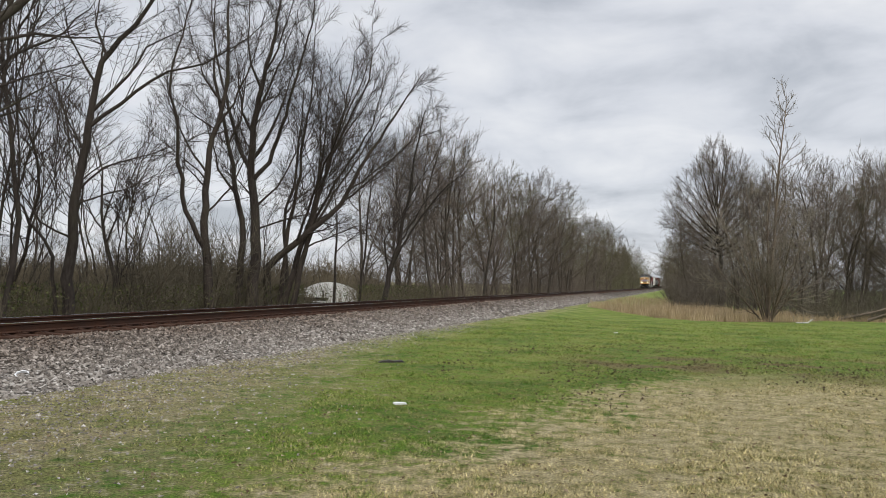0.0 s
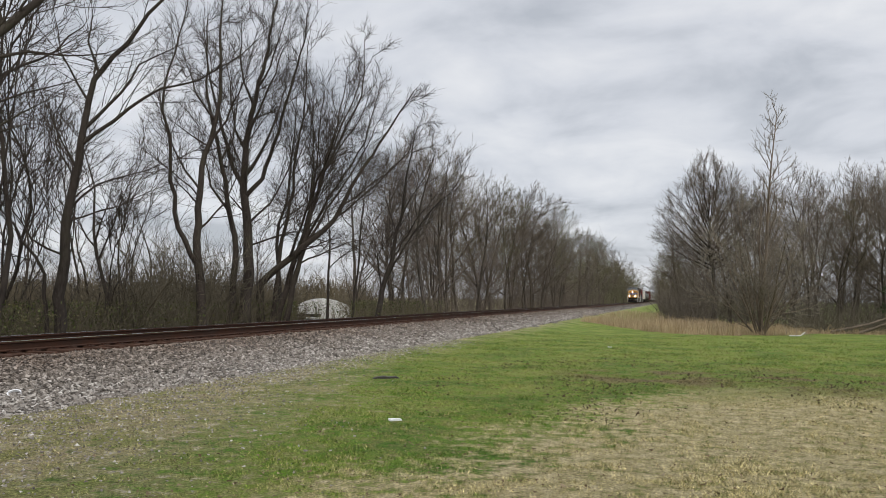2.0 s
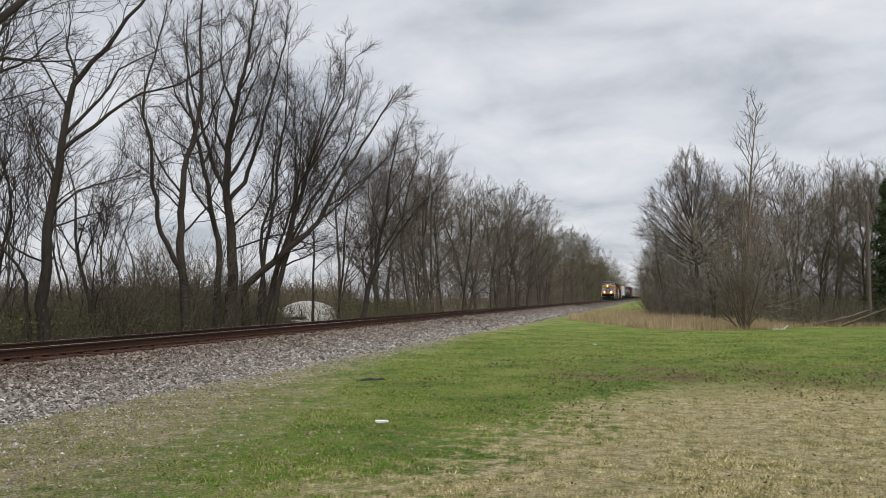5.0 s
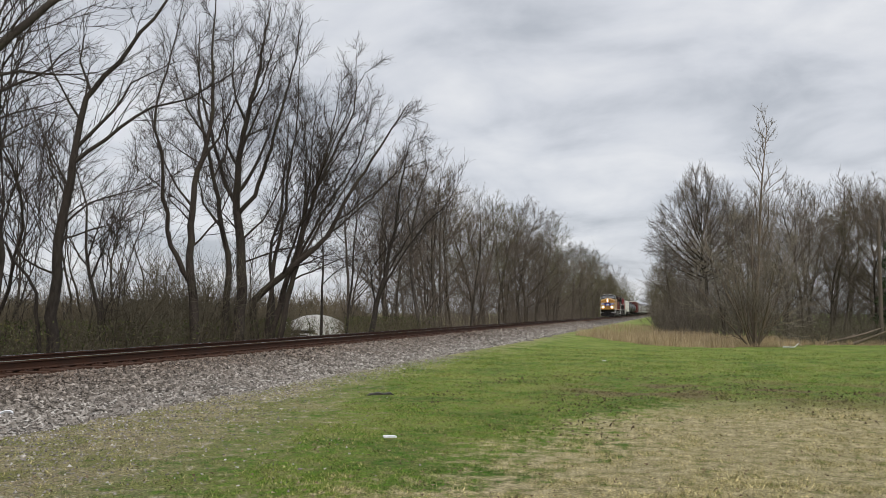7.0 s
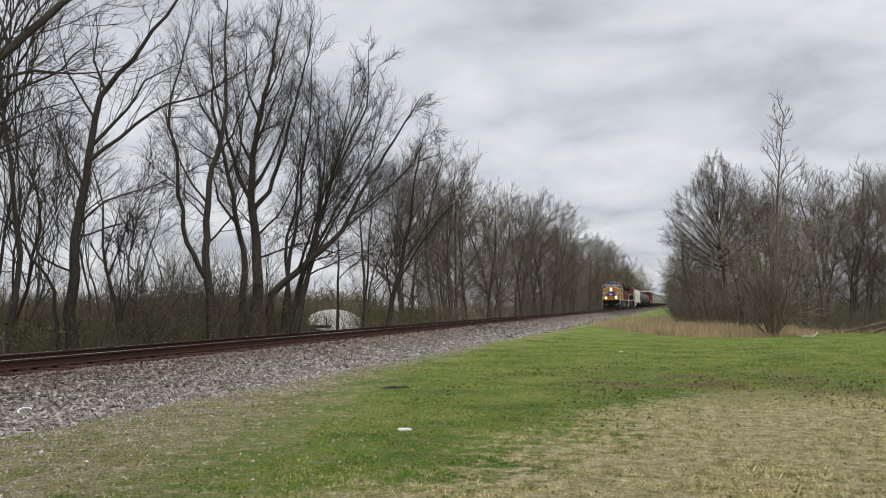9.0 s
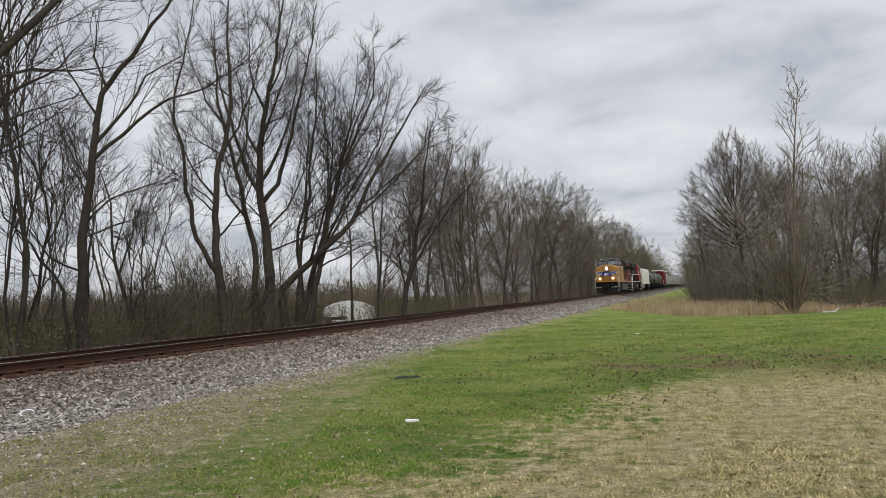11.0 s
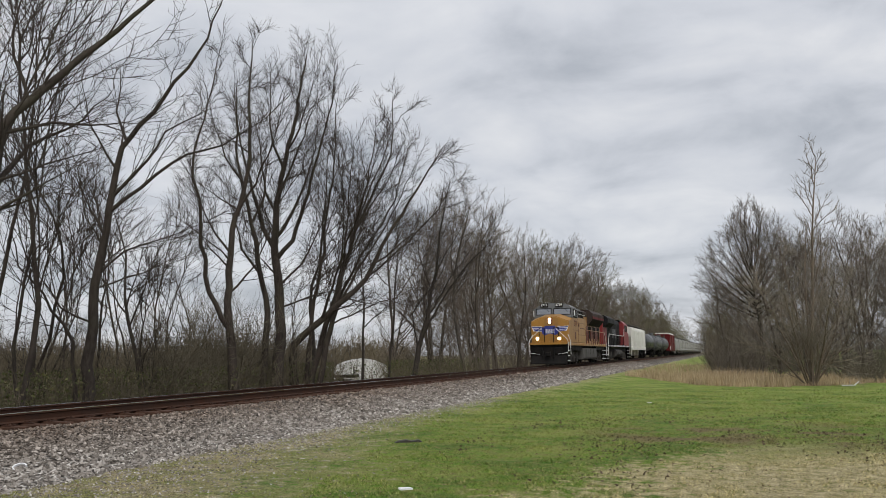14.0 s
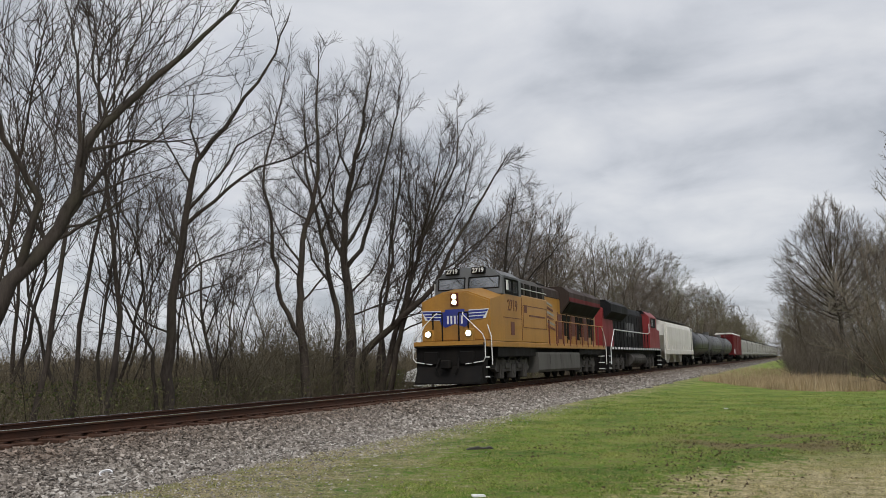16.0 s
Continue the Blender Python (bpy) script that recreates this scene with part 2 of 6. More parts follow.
LOCO_GREY = surface("grey_roof_paint", (0.115, 0.12, 0.125), 0.55, 0.0, 0.4, (0.09, 0.08, 0.07))
HOOD_GREY = surface("sooty_grey_hood_paint", (0.066, 0.06, 0.055), 0.6, 0.0, 0.5, (0.04, 0.033, 0.028))
UNDER = surface("grimy_black_underframe", (0.006, 0.0056, 0.0054), 0.75, 0.0, 0.6, (0.024, 0.02, 0.017), 2.0, 0.2)
TRUCK_GREY = surface("dusty_grey_truck_casting", (0.075, 0.07, 0.065), 0.8, 0.0, 0.9, (0.016, 0.013, 0.011), 2.5, 0.2)
TANK_SILVER = surface("dusty_silver_fuel_tank", (0.095, 0.091, 0.085), 0.65, 0.0, 0.7, (0.05, 0.044, 0.038), 1.0)
RED = surface("red_paint", (0.22, 0.014, 0.018), 0.5, 0.0, 0.5, (0.16, 0.04, 0.035))
BOX_RED = surface("boxcar_red_paint", (0.12, 0.014, 0.016), 0.65, 0.0, 0.5, (0.09, 0.03, 0.025))
BLACK = surface("black_paint", (0.009, 0.0095, 0.011), 0.65, 0.0, 0.5, (0.03, 0.027, 0.025))
WHITE = surface("white_hopper_paint", (0.72, 0.70, 0.66), 0.6, 0.0, 0.4, (0.4, 0.36, 0.3), 0.7)
HOPPER_GREY = surface("pale_grey_hopper_paint", (0.34, 0.335, 0.32), 0.65, 0.0, 0.7, (0.2, 0.18, 0.15), 0.6)
TANK_BLACK = surface("black_tank_paint", (0.018, 0.019, 0.022), 0.4, 0.0, 0.5, (0.05, 0.045, 0.042))
TANK_GREY = surface("grey_tank_paint", (0.095, 0.096, 0.1), 0.5, 0.0, 0.7, (0.045, 0.042, 0.04), 1.5)
RAILING = surface("white_handrail_paint", (0.75, 0.75, 0.74), 0.5, 0.0, 0.2)
BLUE = surface("blue_emblem_paint", (0.02, 0.035, 0.24), 0.45, 0.0, 0.15)
STRIPE = surface("white_emblem_paint", (0.78, 0.78, 0.8), 0.5, 0.0, 0.15)
LETTER = surface("white_lettering", (0.8, 0.8, 0.78), 0.5, 0.0, 0.1)
BROWN_LETTER = surface("dark_red_lettering", (0.12, 0.035, 0.025), 0.5, 0.0, 0.1)
POLE_WOOD = surface("grey_pole_wood", (0.13, 0.105, 0.085), 0.9, 0.0, 0.5, (0.1, 0.085, 0.07), 2.0, 0.3)
SHED_WHITE = surface("white_shed_cladding", (0.72, 0.72, 0.71), 0.6, 0.0, 0.45, (0.45, 0.43, 0.4))
DARK_GAP = surface("shadowed_vent_black", (0.005, 0.005, 0.005), 0.8, 0.0, 0.3)


def make_glass():
    mat, nt, b = node_material("dark_cab_glass", 0.06)
    b.inputs["Base Color"].default_value = (0.03, 0.035, 0.04, 1)
    b.inputs["IOR"].default_value = 2.3
    b.inputs["Specular IOR Level"].default_value = 0.9
    return mat


def glow_material(name, colour, strength):
    mat, nt, b = node_material(name, 0.3)
    b.inputs["Base Color"].default_value = (*colour, 1)
    b.inputs["Emission Color"].default_value = (*colour, 1)
    b.inputs["Emission Strength"].default_value = strength
    return mat


GLASS = make_glass()
HEADLIGHT = glow_material("lit_headlight", (1.0, 0.74, 0.4), 60.0)


def island_material(name, stops, rough=0.85):
    """Colour varied blade by blade."""
    mat, nt, b = node_material(name, rough)
    geo = nt.nodes.new("ShaderNodeNewGeometry")
    col = ramp_node(nt, geo.outputs["Random Per Island"], stops)
    big = noise_node(nt, 0.35, 3, 0.5, geo.outputs["Position"])
    nt.links.new(mix_node(nt, 1.0, col, ramp_node(nt, big, [(0.3, grey(0.75)), (0.7, grey(1.2))]), "MULTIPLY"), b.inputs["Base Color"])
    return mat


TALL_GRASS = island_material("dry_tan_tall_grass", [(0, (0.27, 0.19, 0.11)), (0.5, (0.41, 0.305, 0.18)), (1, (0.57, 0.46, 0.31))])
LEAF_OLIVE = island_material("young_olive_leaves", [(0, (0.045, 0.06, 0.018)), (0.6, (0.085, 0.10, 0.035)), (1, (0.14, 0.12, 0.055))])
LEAF_CEDAR = island_material("dark_cedar_foliage", [(0, (0.03, 0.045, 0.02)), (0.6, (0.05, 0.07, 0.03)), (1, (0.085, 0.095, 0.05))])
WEED = island_material("purplish_brown_weeds", [(0, (0.07, 0.05, 0.036)), (0.6, (0.13, 0.09, 0.062)), (1, (0.10, 0.11, 0.045))])
DEAD_LEAF = island_material("dead_leaf_litter", [(0, (0.12, 0.08, 0.05)), (0.6, (0.22, 0.16, 0.1)), (1, (0.36, 0.3, 0.2))])

# ---- mesh helpers ----


def part(name, bm, material, parent, label=""):
    """Links a bmesh as one mesh object under a thing or a part."""
    me = bpy.data.meshes.new(name)
    bm.to_mesh(me)
    bm.free()
    me.materials.append(material)
    ob = new(name, me)
    ob.parent = parent
    return tagged(ob, label)


def raw_part(name, verts, faces, material, parent=None, label="", smooth=False):
    me = bpy.data.meshes.new(name)
    me.from_pydata(verts, [], faces)
    me.materials.append(material)
    if smooth:
        me.polygons.foreach_set("use_smooth", [True] * len(me.polygons))
    ob = new(name, me)
    ob.parent = parent
    return tagged(ob, label)


def thing(name, label, category, group="", kind="", at=None):
    ob = new(name)
    ob.empty_display_size = 0.2
    if at is not None:
        ob.matrix_basis = at
    return tagged(ob, label, category, group, kind)


def add_box(bm, x0, x1, y0, y1, z0, z1, bevel=0.0):
    vs = [bm.verts.new((x, y, z)) for z in (z0, z1) for y in (y0, y1) for x in (x0, x1)]
    fs = [bm.faces.new([vs[i] for i in f]) for f in ((0, 2, 3, 1), (4, 5, 7, 6), (0, 1, 5, 4), (2, 6, 7, 3), (0, 4, 6, 2), (1, 3, 7, 5))]
    if bevel:
        es = list({e for f in fs for e in f.edges})
        bmesh.ops.bevel(bm, geom=es, offset=bevel, segments=1, affect="EDGES")


def add_prism(bm, profile, a, b, axis="y"):
    """A closed outline pushed from a to b. axis y: outline in x, z; axis x: outline in y, z."""
    def at(p, q, v):
        return (p, v, q) if axis == "y" else (v, p, q)
    lo = [bm.verts.new(at(p, q, a)) for p, q in profile]
    hi = [bm.verts.new(at(p, q, b)) for p, q in profile]
    n = len(profile)
    fs = [bm.faces.new(lo), bm.faces.new(hi[::-1])]
    fs += [bm.faces.new((lo[i], hi[i], hi[(i + 1) % n], lo[(i + 1) % n])) for i in range(n)]
    bmesh.ops.recalc_face_normals(bm, faces=fs)


def add_cylinder(bm, p, q, r, n=12, r2=None):
    p, q = Vector(p), Vector(q)
    m = Matrix.Translation((p + q) / 2) @ (q - p).to_track_quat("Z", "Y").to_matrix().to_4x4()
    bmesh.ops.create_cone(bm, cap_ends=True, segments=n, radius1=r, radius2=r if r2 is None else r2, depth=(q - p).length, matrix=m)


def add_pipe(bm, points, r, n=6):
    for p, q in zip(points, points[1:]):
        add_cylinder(bm, p, q, r, n)


# ---- ground ----


def ease(a, b, v):
    k = min(1.0, max(0.0, (v - a) / (b - a)))
    return k * k * (3 - 2 * k)


def ground_z(x, y):
    z = -0.42 * ease(22, 56, y) * ease(-9.5, -4, x)
    z -= 0.35 * ease(-14.0, -16.5, x) + 1.6 * ease(-20, -60, x)
    z += 0.05 * noise.noise(Vector((x * 0.23, y * 0.23, 0))) * ease(-9, -6.5, x)
    return z


def build_ground():
    def steps(fine0, fine1, step, far0, far1):
        v = list(np.arange(fine0, fine1 + 1e-6, step))
        d = step
        while v[-1] < far1:
            d *= 1.3
            v.append(v[-1] + d)
        d = step
        while v[0] > far0:
            d *= 1.3
            v.insert(0, v[0] - d)
        return v
    xs, ys = steps(-24, 14, 0.5, -2600, 2600), steps(2, 60, 0.6, -2600, 2600)
    verts = [(x, y, ground_z(x, y)) for y in ys for x in xs]
    w = len(xs)
    faces = [(j * w + i, j * w + i + 1, (j + 1) * w + i + 1, (j + 1) * w + i) for j in range(len(ys) - 1) for i in range(w - 1)]
    g = raw_part("ground", verts, faces, LAWN, None, "patchy green and straw-coloured lawn with a stony verge", True)
    tagged(g, "", "ground", "", "structure")


build_ground()

# ---- the railway ----
NEAR_FOOT, SHOULDER = -8.35, -10.75


def ballast_z(x, y):
    """The stone bed's height: a flat top between the shoulders, a long near slope, a short far one."""
    if x > SHOULDER:
        k = (x - SHOULDER) / (NEAR_FOOT - SHOULDER)
        z = 0.47 - 0.47 * k ** 0.9 - 0.01
    elif x < -14.0:
        z = 0.47 - 0.5 * (-14.0 - x) / 1.6
    else:
        z = 0.47
    return z + 0.025 * noise.noise(Vector((x * 1.7, y * 1.7, 3)))


def build_ballast():
    xs = list(np.arange(-16.2, -7.7, 0.22))
    ys = list(np.arange(-60, 4, 4)) + list(np.arange(4, 70, 0.35)) + list(np.arange(70, 700, 5))
    w = len(xs)
    verts = [(x + 0.35 * noise.noise(Vector((0, y * 0.35, 7))) * max(0, (x - SHOULDER) / 2.4), y, ballast_z(x, y) if x < NEAR_FOOT + 0.1 else -0.12) for y in ys for x in xs]
    faces = [(j * w + i, j * w + i + 1, (j + 1) * w + i + 1, (j + 1) * w + i) for j in range(len(ys) - 1) for i in range(w - 1)]
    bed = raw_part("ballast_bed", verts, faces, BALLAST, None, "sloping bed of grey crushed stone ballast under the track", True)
    tagged(bed, "", "ballast", "", "structure")


def build_stones():
    rng = np.random.default_rng(5)
    base = np.array([(1, 0, 0), (-1, 0, 0), (0, 1, 0), (0, -1, 0), (0, 0, 1), (0, 0, -1)], float)
    tri = np.array([(0, 2, 4), (2, 1, 4), (1, 3, 4), (3, 0, 4), (2, 0, 5), (1, 2, 5), (3, 1, 5), (0, 3, 5)])
    spots = []
    for y0, y1, count, size in ((6, 20, 15000, 0.033), (20, 40, 11000, 0.042), (40, 110, 7000, 0.07)):
        ys = rng.uniform(y0, y1, count)
        xs = -11.08 + (NEAR_FOOT + 11.28) * rng.uniform(0, 1, count) ** 0.92
        for x, y in zip(xs, ys):
            spots.append((x, y, ballast_z(x, y) + 0.005, size))
    for k in range(9000):
        y = 4.5 + 26 * rng.random() ** 1.4
        x = NEAR_FOOT - 0.1 + abs(rng.normal(0, 0.75 + 1.1 * (1 - ease(6, 18, y))))
        spots.append((x, y, ground_z(x, y) + 0.004, 0.015))
    n = len(spots)
    sp = np.array(spots)
    v = base[None] * (1 + 0.35 * rng.standard_normal((n, 6, 1))) + 0.28 * rng.standard_normal((n, 6, 3))
    v *= sp[:, None, 3:4] * rng.uniform(0.55, 1.35, (n, 1, 1)) * np.array([1.2, 1.0, 0.75])
    q = rng.standard_normal((n, 4))
    q /= np.linalg.norm(q, axis=1, keepdims=True)
    w, i, j, k = q.T
    spin = np.stack([np.stack([1 - 2 * (j * j + k * k), 2 * (i * j - k * w), 2 * (i * k + j * w)], 1), np.stack([2 * (i * j + k * w), 1 - 2 * (i * i + k * k), 2 * (j * k - i * w)], 1), np.stack([2 * (i * k - j * w), 2 * (j * k + i * w), 1 - 2 * (i * i + j * j)], 1)], 1)
    v = np.einsum("nab,nvb->nva", spin, v) * np.array([1, 1, 0.8]) + sp[:, None, :3]
    f = (tri[None] + 6 * np.arange(n)[:, None, None]).reshape(-1, 3)
    ob = raw_part("ballast_stones", v.reshape(-1, 3).tolist(), f.tolist(), STONES, None, "loose angular grey ballast stones, paler towards the lawn")
    tagged(ob, "", "ballast", "", "stuff")


build_ballast()
build_stones()


def build_track():
    track = thing("railway_track", "single railway track of rusty rails on wooden ties", "railway track", "", "structure")
    foot, web, head = 0.075, 0.010, 0.036
    outline = [(-foot, 0), (foot, 0), (foot, 0.012), (web, 0.032), (web, 0.125), (head, 0.138), (head, 0.166), (0.028, 0.172), (-0.028, 0.172), (-head, 0.166), (-head, 0.138), (-web, 0.125), (-web, 0.032), (-foot, 0.012)]
    for side in (0.755, -0.755):
        bm = bmesh.new()
        add_prism(bm, [(TRACK_X + side + p, RAIL_Z - 0.172 + q) for p, q in outline], -60, 700)
        rail = part("rail", bm, RAIL_RUST, track, "rust-brown steel rail")
        bm = bmesh.new()
        add_box(bm, TRACK_X + side - 0.033, TRACK_X + side + 0.033, -60, 700, RAIL_Z - 0.006, RAIL_Z + 0.002)
        part("running_surface", bm, RAIL_TOP, rail, "polished bright rail head")
    rng = random.Random(3)
    shapes = []
    for k in range(4):
        bm = bmesh.new()
        add_box(bm, -1.3, 1.3, -0.115, 0.115, -0.18, 0.0, 0.012)
        for v in bm.verts:
            v.co.x += rng.uniform(-0.04, 0.04) if abs(v.co.x) > 1.2 else 0
            v.co.z += rng.uniform(-0.012, 0.008)
        me = bpy.data.meshes.new("tie")
        bm.to_mesh(me)
        bm.free()
        me.materials.append(TIE_WOOD)
        shapes.append(me)
    bm = bmesh.new()
    add_box(bm, -0.18, 0.18, -0.09, 0.09, 0.0, 0.016)
    for sx in (-0.1, 0.1):
        for sy in (-0.05, 0.05):
            add_box(bm, sx - 0.016, sx + 0.016, sy - 0.016, sy + 0.016, 0.016, 0.045)
    plate = bpy.data.meshes.new("tie_plate")
    bm.to_mesh(plate)
    bm.free()
    plate.materials.append(RAIL_RUST)
    for k in range(300):
        tie = new("tie", shapes[k % 4])
        tie.parent = track
        tie.matrix_basis = pose(TRACK_X + rng.uniform(-0.05, 0.07), 5 + 0.5 * k + rng.uniform(-0.04, 0.04), RAIL_Z - 0.188 + rng.uniform(-0.012, 0.0), 0, 0, rng.uniform(-1.2, 1.2))
        if k < 110:
            for side in (0.755, -0.755):
                tp = new("tie_plate", plate)
                tp.parent = tie
                tp.matrix_basis = pose(side, 0, 0.0)
    bm = bmesh.new()
    for k in range(800):
        y = 155 + 0.5 * k
        add_box(bm, TRACK_X - 1.3, TRACK_X + 1.3, y - 0.11, y + 0.11, RAIL_Z - 0.36, RAIL_Z - 0.19)
    for k in range(100):
        y = 4.5 - 0.5 * k
        add_box(bm, TRACK_X - 1.3, TRACK_X + 1.3, y - 0.11, y + 0.11, RAIL_Z - 0.36, RAIL_Z - 0.19)
    tagged(part("far_ties", bm, TIE_WOOD, track), "", "", "", "stuff")


# ---- trees ----


def sweep(paths, sides):
    """Tapered tubes along lists of (points, radii); gives vertices and faces."""
    verts, faces = [], []
    ring = [(math.cos(6.2832 * k / sides), math.sin(6.2832 * k / sides)) for k in range(sides)]
    for pts, rad in paths:
        base, m = len(verts), len(pts)
        for i in range(m):
            p = pts[i]
            d = (pts[min(i + 1, m - 1)] - pts[max(i - 1, 0)])
            d.normalize()
            u = d.cross(Vector((0.31, 0.95, 0.05)))
            if u.length < 0.05:
                u = d.cross(Vector((1, 0, 0)))
            u.normalize()
            w = d.cross(u)
            if i == m - 1:
                verts.append(tuple(p))
            else:
                r = rad[i]
                verts.extend([tuple(p + u * (r * c) + w * (r * s)) for c, s in ring])
        for i in range(m - 2):
            a = base + i * sides
            for k in range(sides):
                k2 = (k + 1) % sides
                faces.append((a + k, a + k2, a + sides + k2, a + sides + k))
        a, tip = base + (m - 2) * sides, base + (m - 1) * sides
        for k in range(sides):
            faces.append((a + k, a + (k + 1) % sides, tip))
    return verts, faces


def limb(rng, start, way, length, radius, segments, wander, rise, tip=0.3):
    pts, rad = [start.copy()], [radius]
    d, p = way.normalized(), start.copy()
    for i in range(segments):
        d = d + Vector((rng.gauss(0, wander), rng.gauss(0, wander), rng.gauss(0, wander * 0.6) + rise))
        d.normalize()
        p = p + d * (length / segments)
        pts.append(p.copy())
        rad.append(radius * (1 - (1 - tip) * (i + 1) / segments))
    return pts, rad


def along(path, t):
    pts, rad = path
    f = t * (len(pts) - 1)
    i = min(int(f), len(pts) - 2)
    k = f - i
    return pts[i].lerp(pts[i + 1], k), (pts[i + 1] - pts[i]).normalized(), rad[i] + (rad[i + 1] - rad[i]) * k


def branch_off(rng, d, lo, hi):
    side = d.cross(Vector((rng.gauss(0, 1), rng.gauss(0, 1), rng.gauss(0, 1))))
    side.normalize()
    a = radians(rng.uniform(lo, hi))
    return d * math.cos(a) + side * math.sin(a)


def grow(seed, height=16.0, girth=0.2, lean=(0, 0), fork=0.3, limbs=11, seconds=8, thirds=6, fourths=2, spread=(22, 48), stems=1, wander=0.08, fullness=1.0, out=(0.12, 0.34), rise=0.05, coarse=1.15):
    """A bare tree: stems, limbs, boughs, twigs and tips as separate lists of tapered paths."""
    rng = random.Random(seed)
    levels = [[], [], [], [], []]
    for s in range(stems):
        way = Vector((lean[0], lean[1], 1.0))
        if stems > 1:
            a = 6.283 * (s + rng.random() * 0.6) / stems
            push = rng.uniform(*out) * (0.25 if s == 0 else 1)
            way += Vector((math.cos(a) * push, math.sin(a) * push, 0))
        h = height * (1 if s == 0 else rng.uniform(0.6, 0.92))
        levels[0].append(limb(rng, Vector((rng.uniform(-0.2, 0.2) * (stems > 1), rng.uniform(-0.2, 0.2) * (stems > 1), -0.3)), way, h, girth * (1 if s == 0 else rng.uniform(0.55, 0.85)), 11, wander, 0.03, 0.12))
    for trunk in levels[0]:
        total = sum((b - a).length for a, b in zip(trunk[0], trunk[0][1:]))
        for k in range(limbs if stems == 1 else max(4, int(limbs * 0.6))):
            t = fork + (0.97 - fork) * ((k + rng.random()) / limbs if stems == 1 else rng.random()) ** 0.85
            p, d, r = along(trunk, t)
            ln = total * fullness * (0.5 * (1 - t) + 0.13) * rng.uniform(0.7, 1.25)
            levels[1].append(limb(rng, p, branch_off(rng, d, *spread), ln, max(0.016 * coarse, r * rng.uniform(0.36, 0.68)), 7, 0.15, rise, 0.22))
    for a, b, n, ratio, seg, lo in ((1, 2, seconds, 0.54, 4, 0.011), (2, 3, thirds, 0.6, 3, 0.007), (3, 4, fourths, 0.62, 2, 0.005)):
        for path in levels[a]:
            ln0 = sum((q - p).length for p, q in zip(path[0], path[0][1:]))
            for k in range(n):
                t = 0.14 + 0.84 * (k + rng.random()) / n
                p, d, r = along(path, t)
                ln = max(0.25, ln0 * ratio * (1.12 - 0.62 * t) * rng.uniform(0.7, 1.3))
                levels[b].append(limb(rng, p, branch_off(rng, d, 20, 50), ln, max(lo * coarse, r * rng.uniform(0.4, 0.66)), seg, 0.075, rise * 1.2, 0.25))
    return levels


def merge(pieces):
    verts, faces = [], []
    for v, f in pieces:
        o = len(verts)
        verts.extend(v)
        faces.extend(tuple(i + o for i in q) for q in f)
    return verts, faces


def tree(name, label, bark, twig, seed, category="tree", group="", at=None, thin=0, **kw):
    """A tree of two parts: its trunk with the limbs, and its crown of twigs."""
    lv = grow(seed, **kw)
    ob = thing(name, label, category, group, "", at)
    v, f = merge([sweep(lv[0], 7), sweep(lv[1], 5 if not thin else 4)])
    raw_part("trunk", v, f, bark, ob, "", True)
    v, f = merge([sweep(lv[2], 3), sweep(lv[3], 3)] + ([sweep(lv[4], 3)] if lv[4] else []))
    raw_part("crown", v, f, twig, ob, "bare twigs", True)
    return ob


def turned(x, y, rz, s=1.0, dz=0.0):
    return pose(x, y, ground_z(x, y) + dz, 0, 0, rz) @ Matrix.Diagonal((s, s, s, 1))


# named trees of the left-hand row, each shaped after its own lean and forks
ROW = "bare trees beside the track"


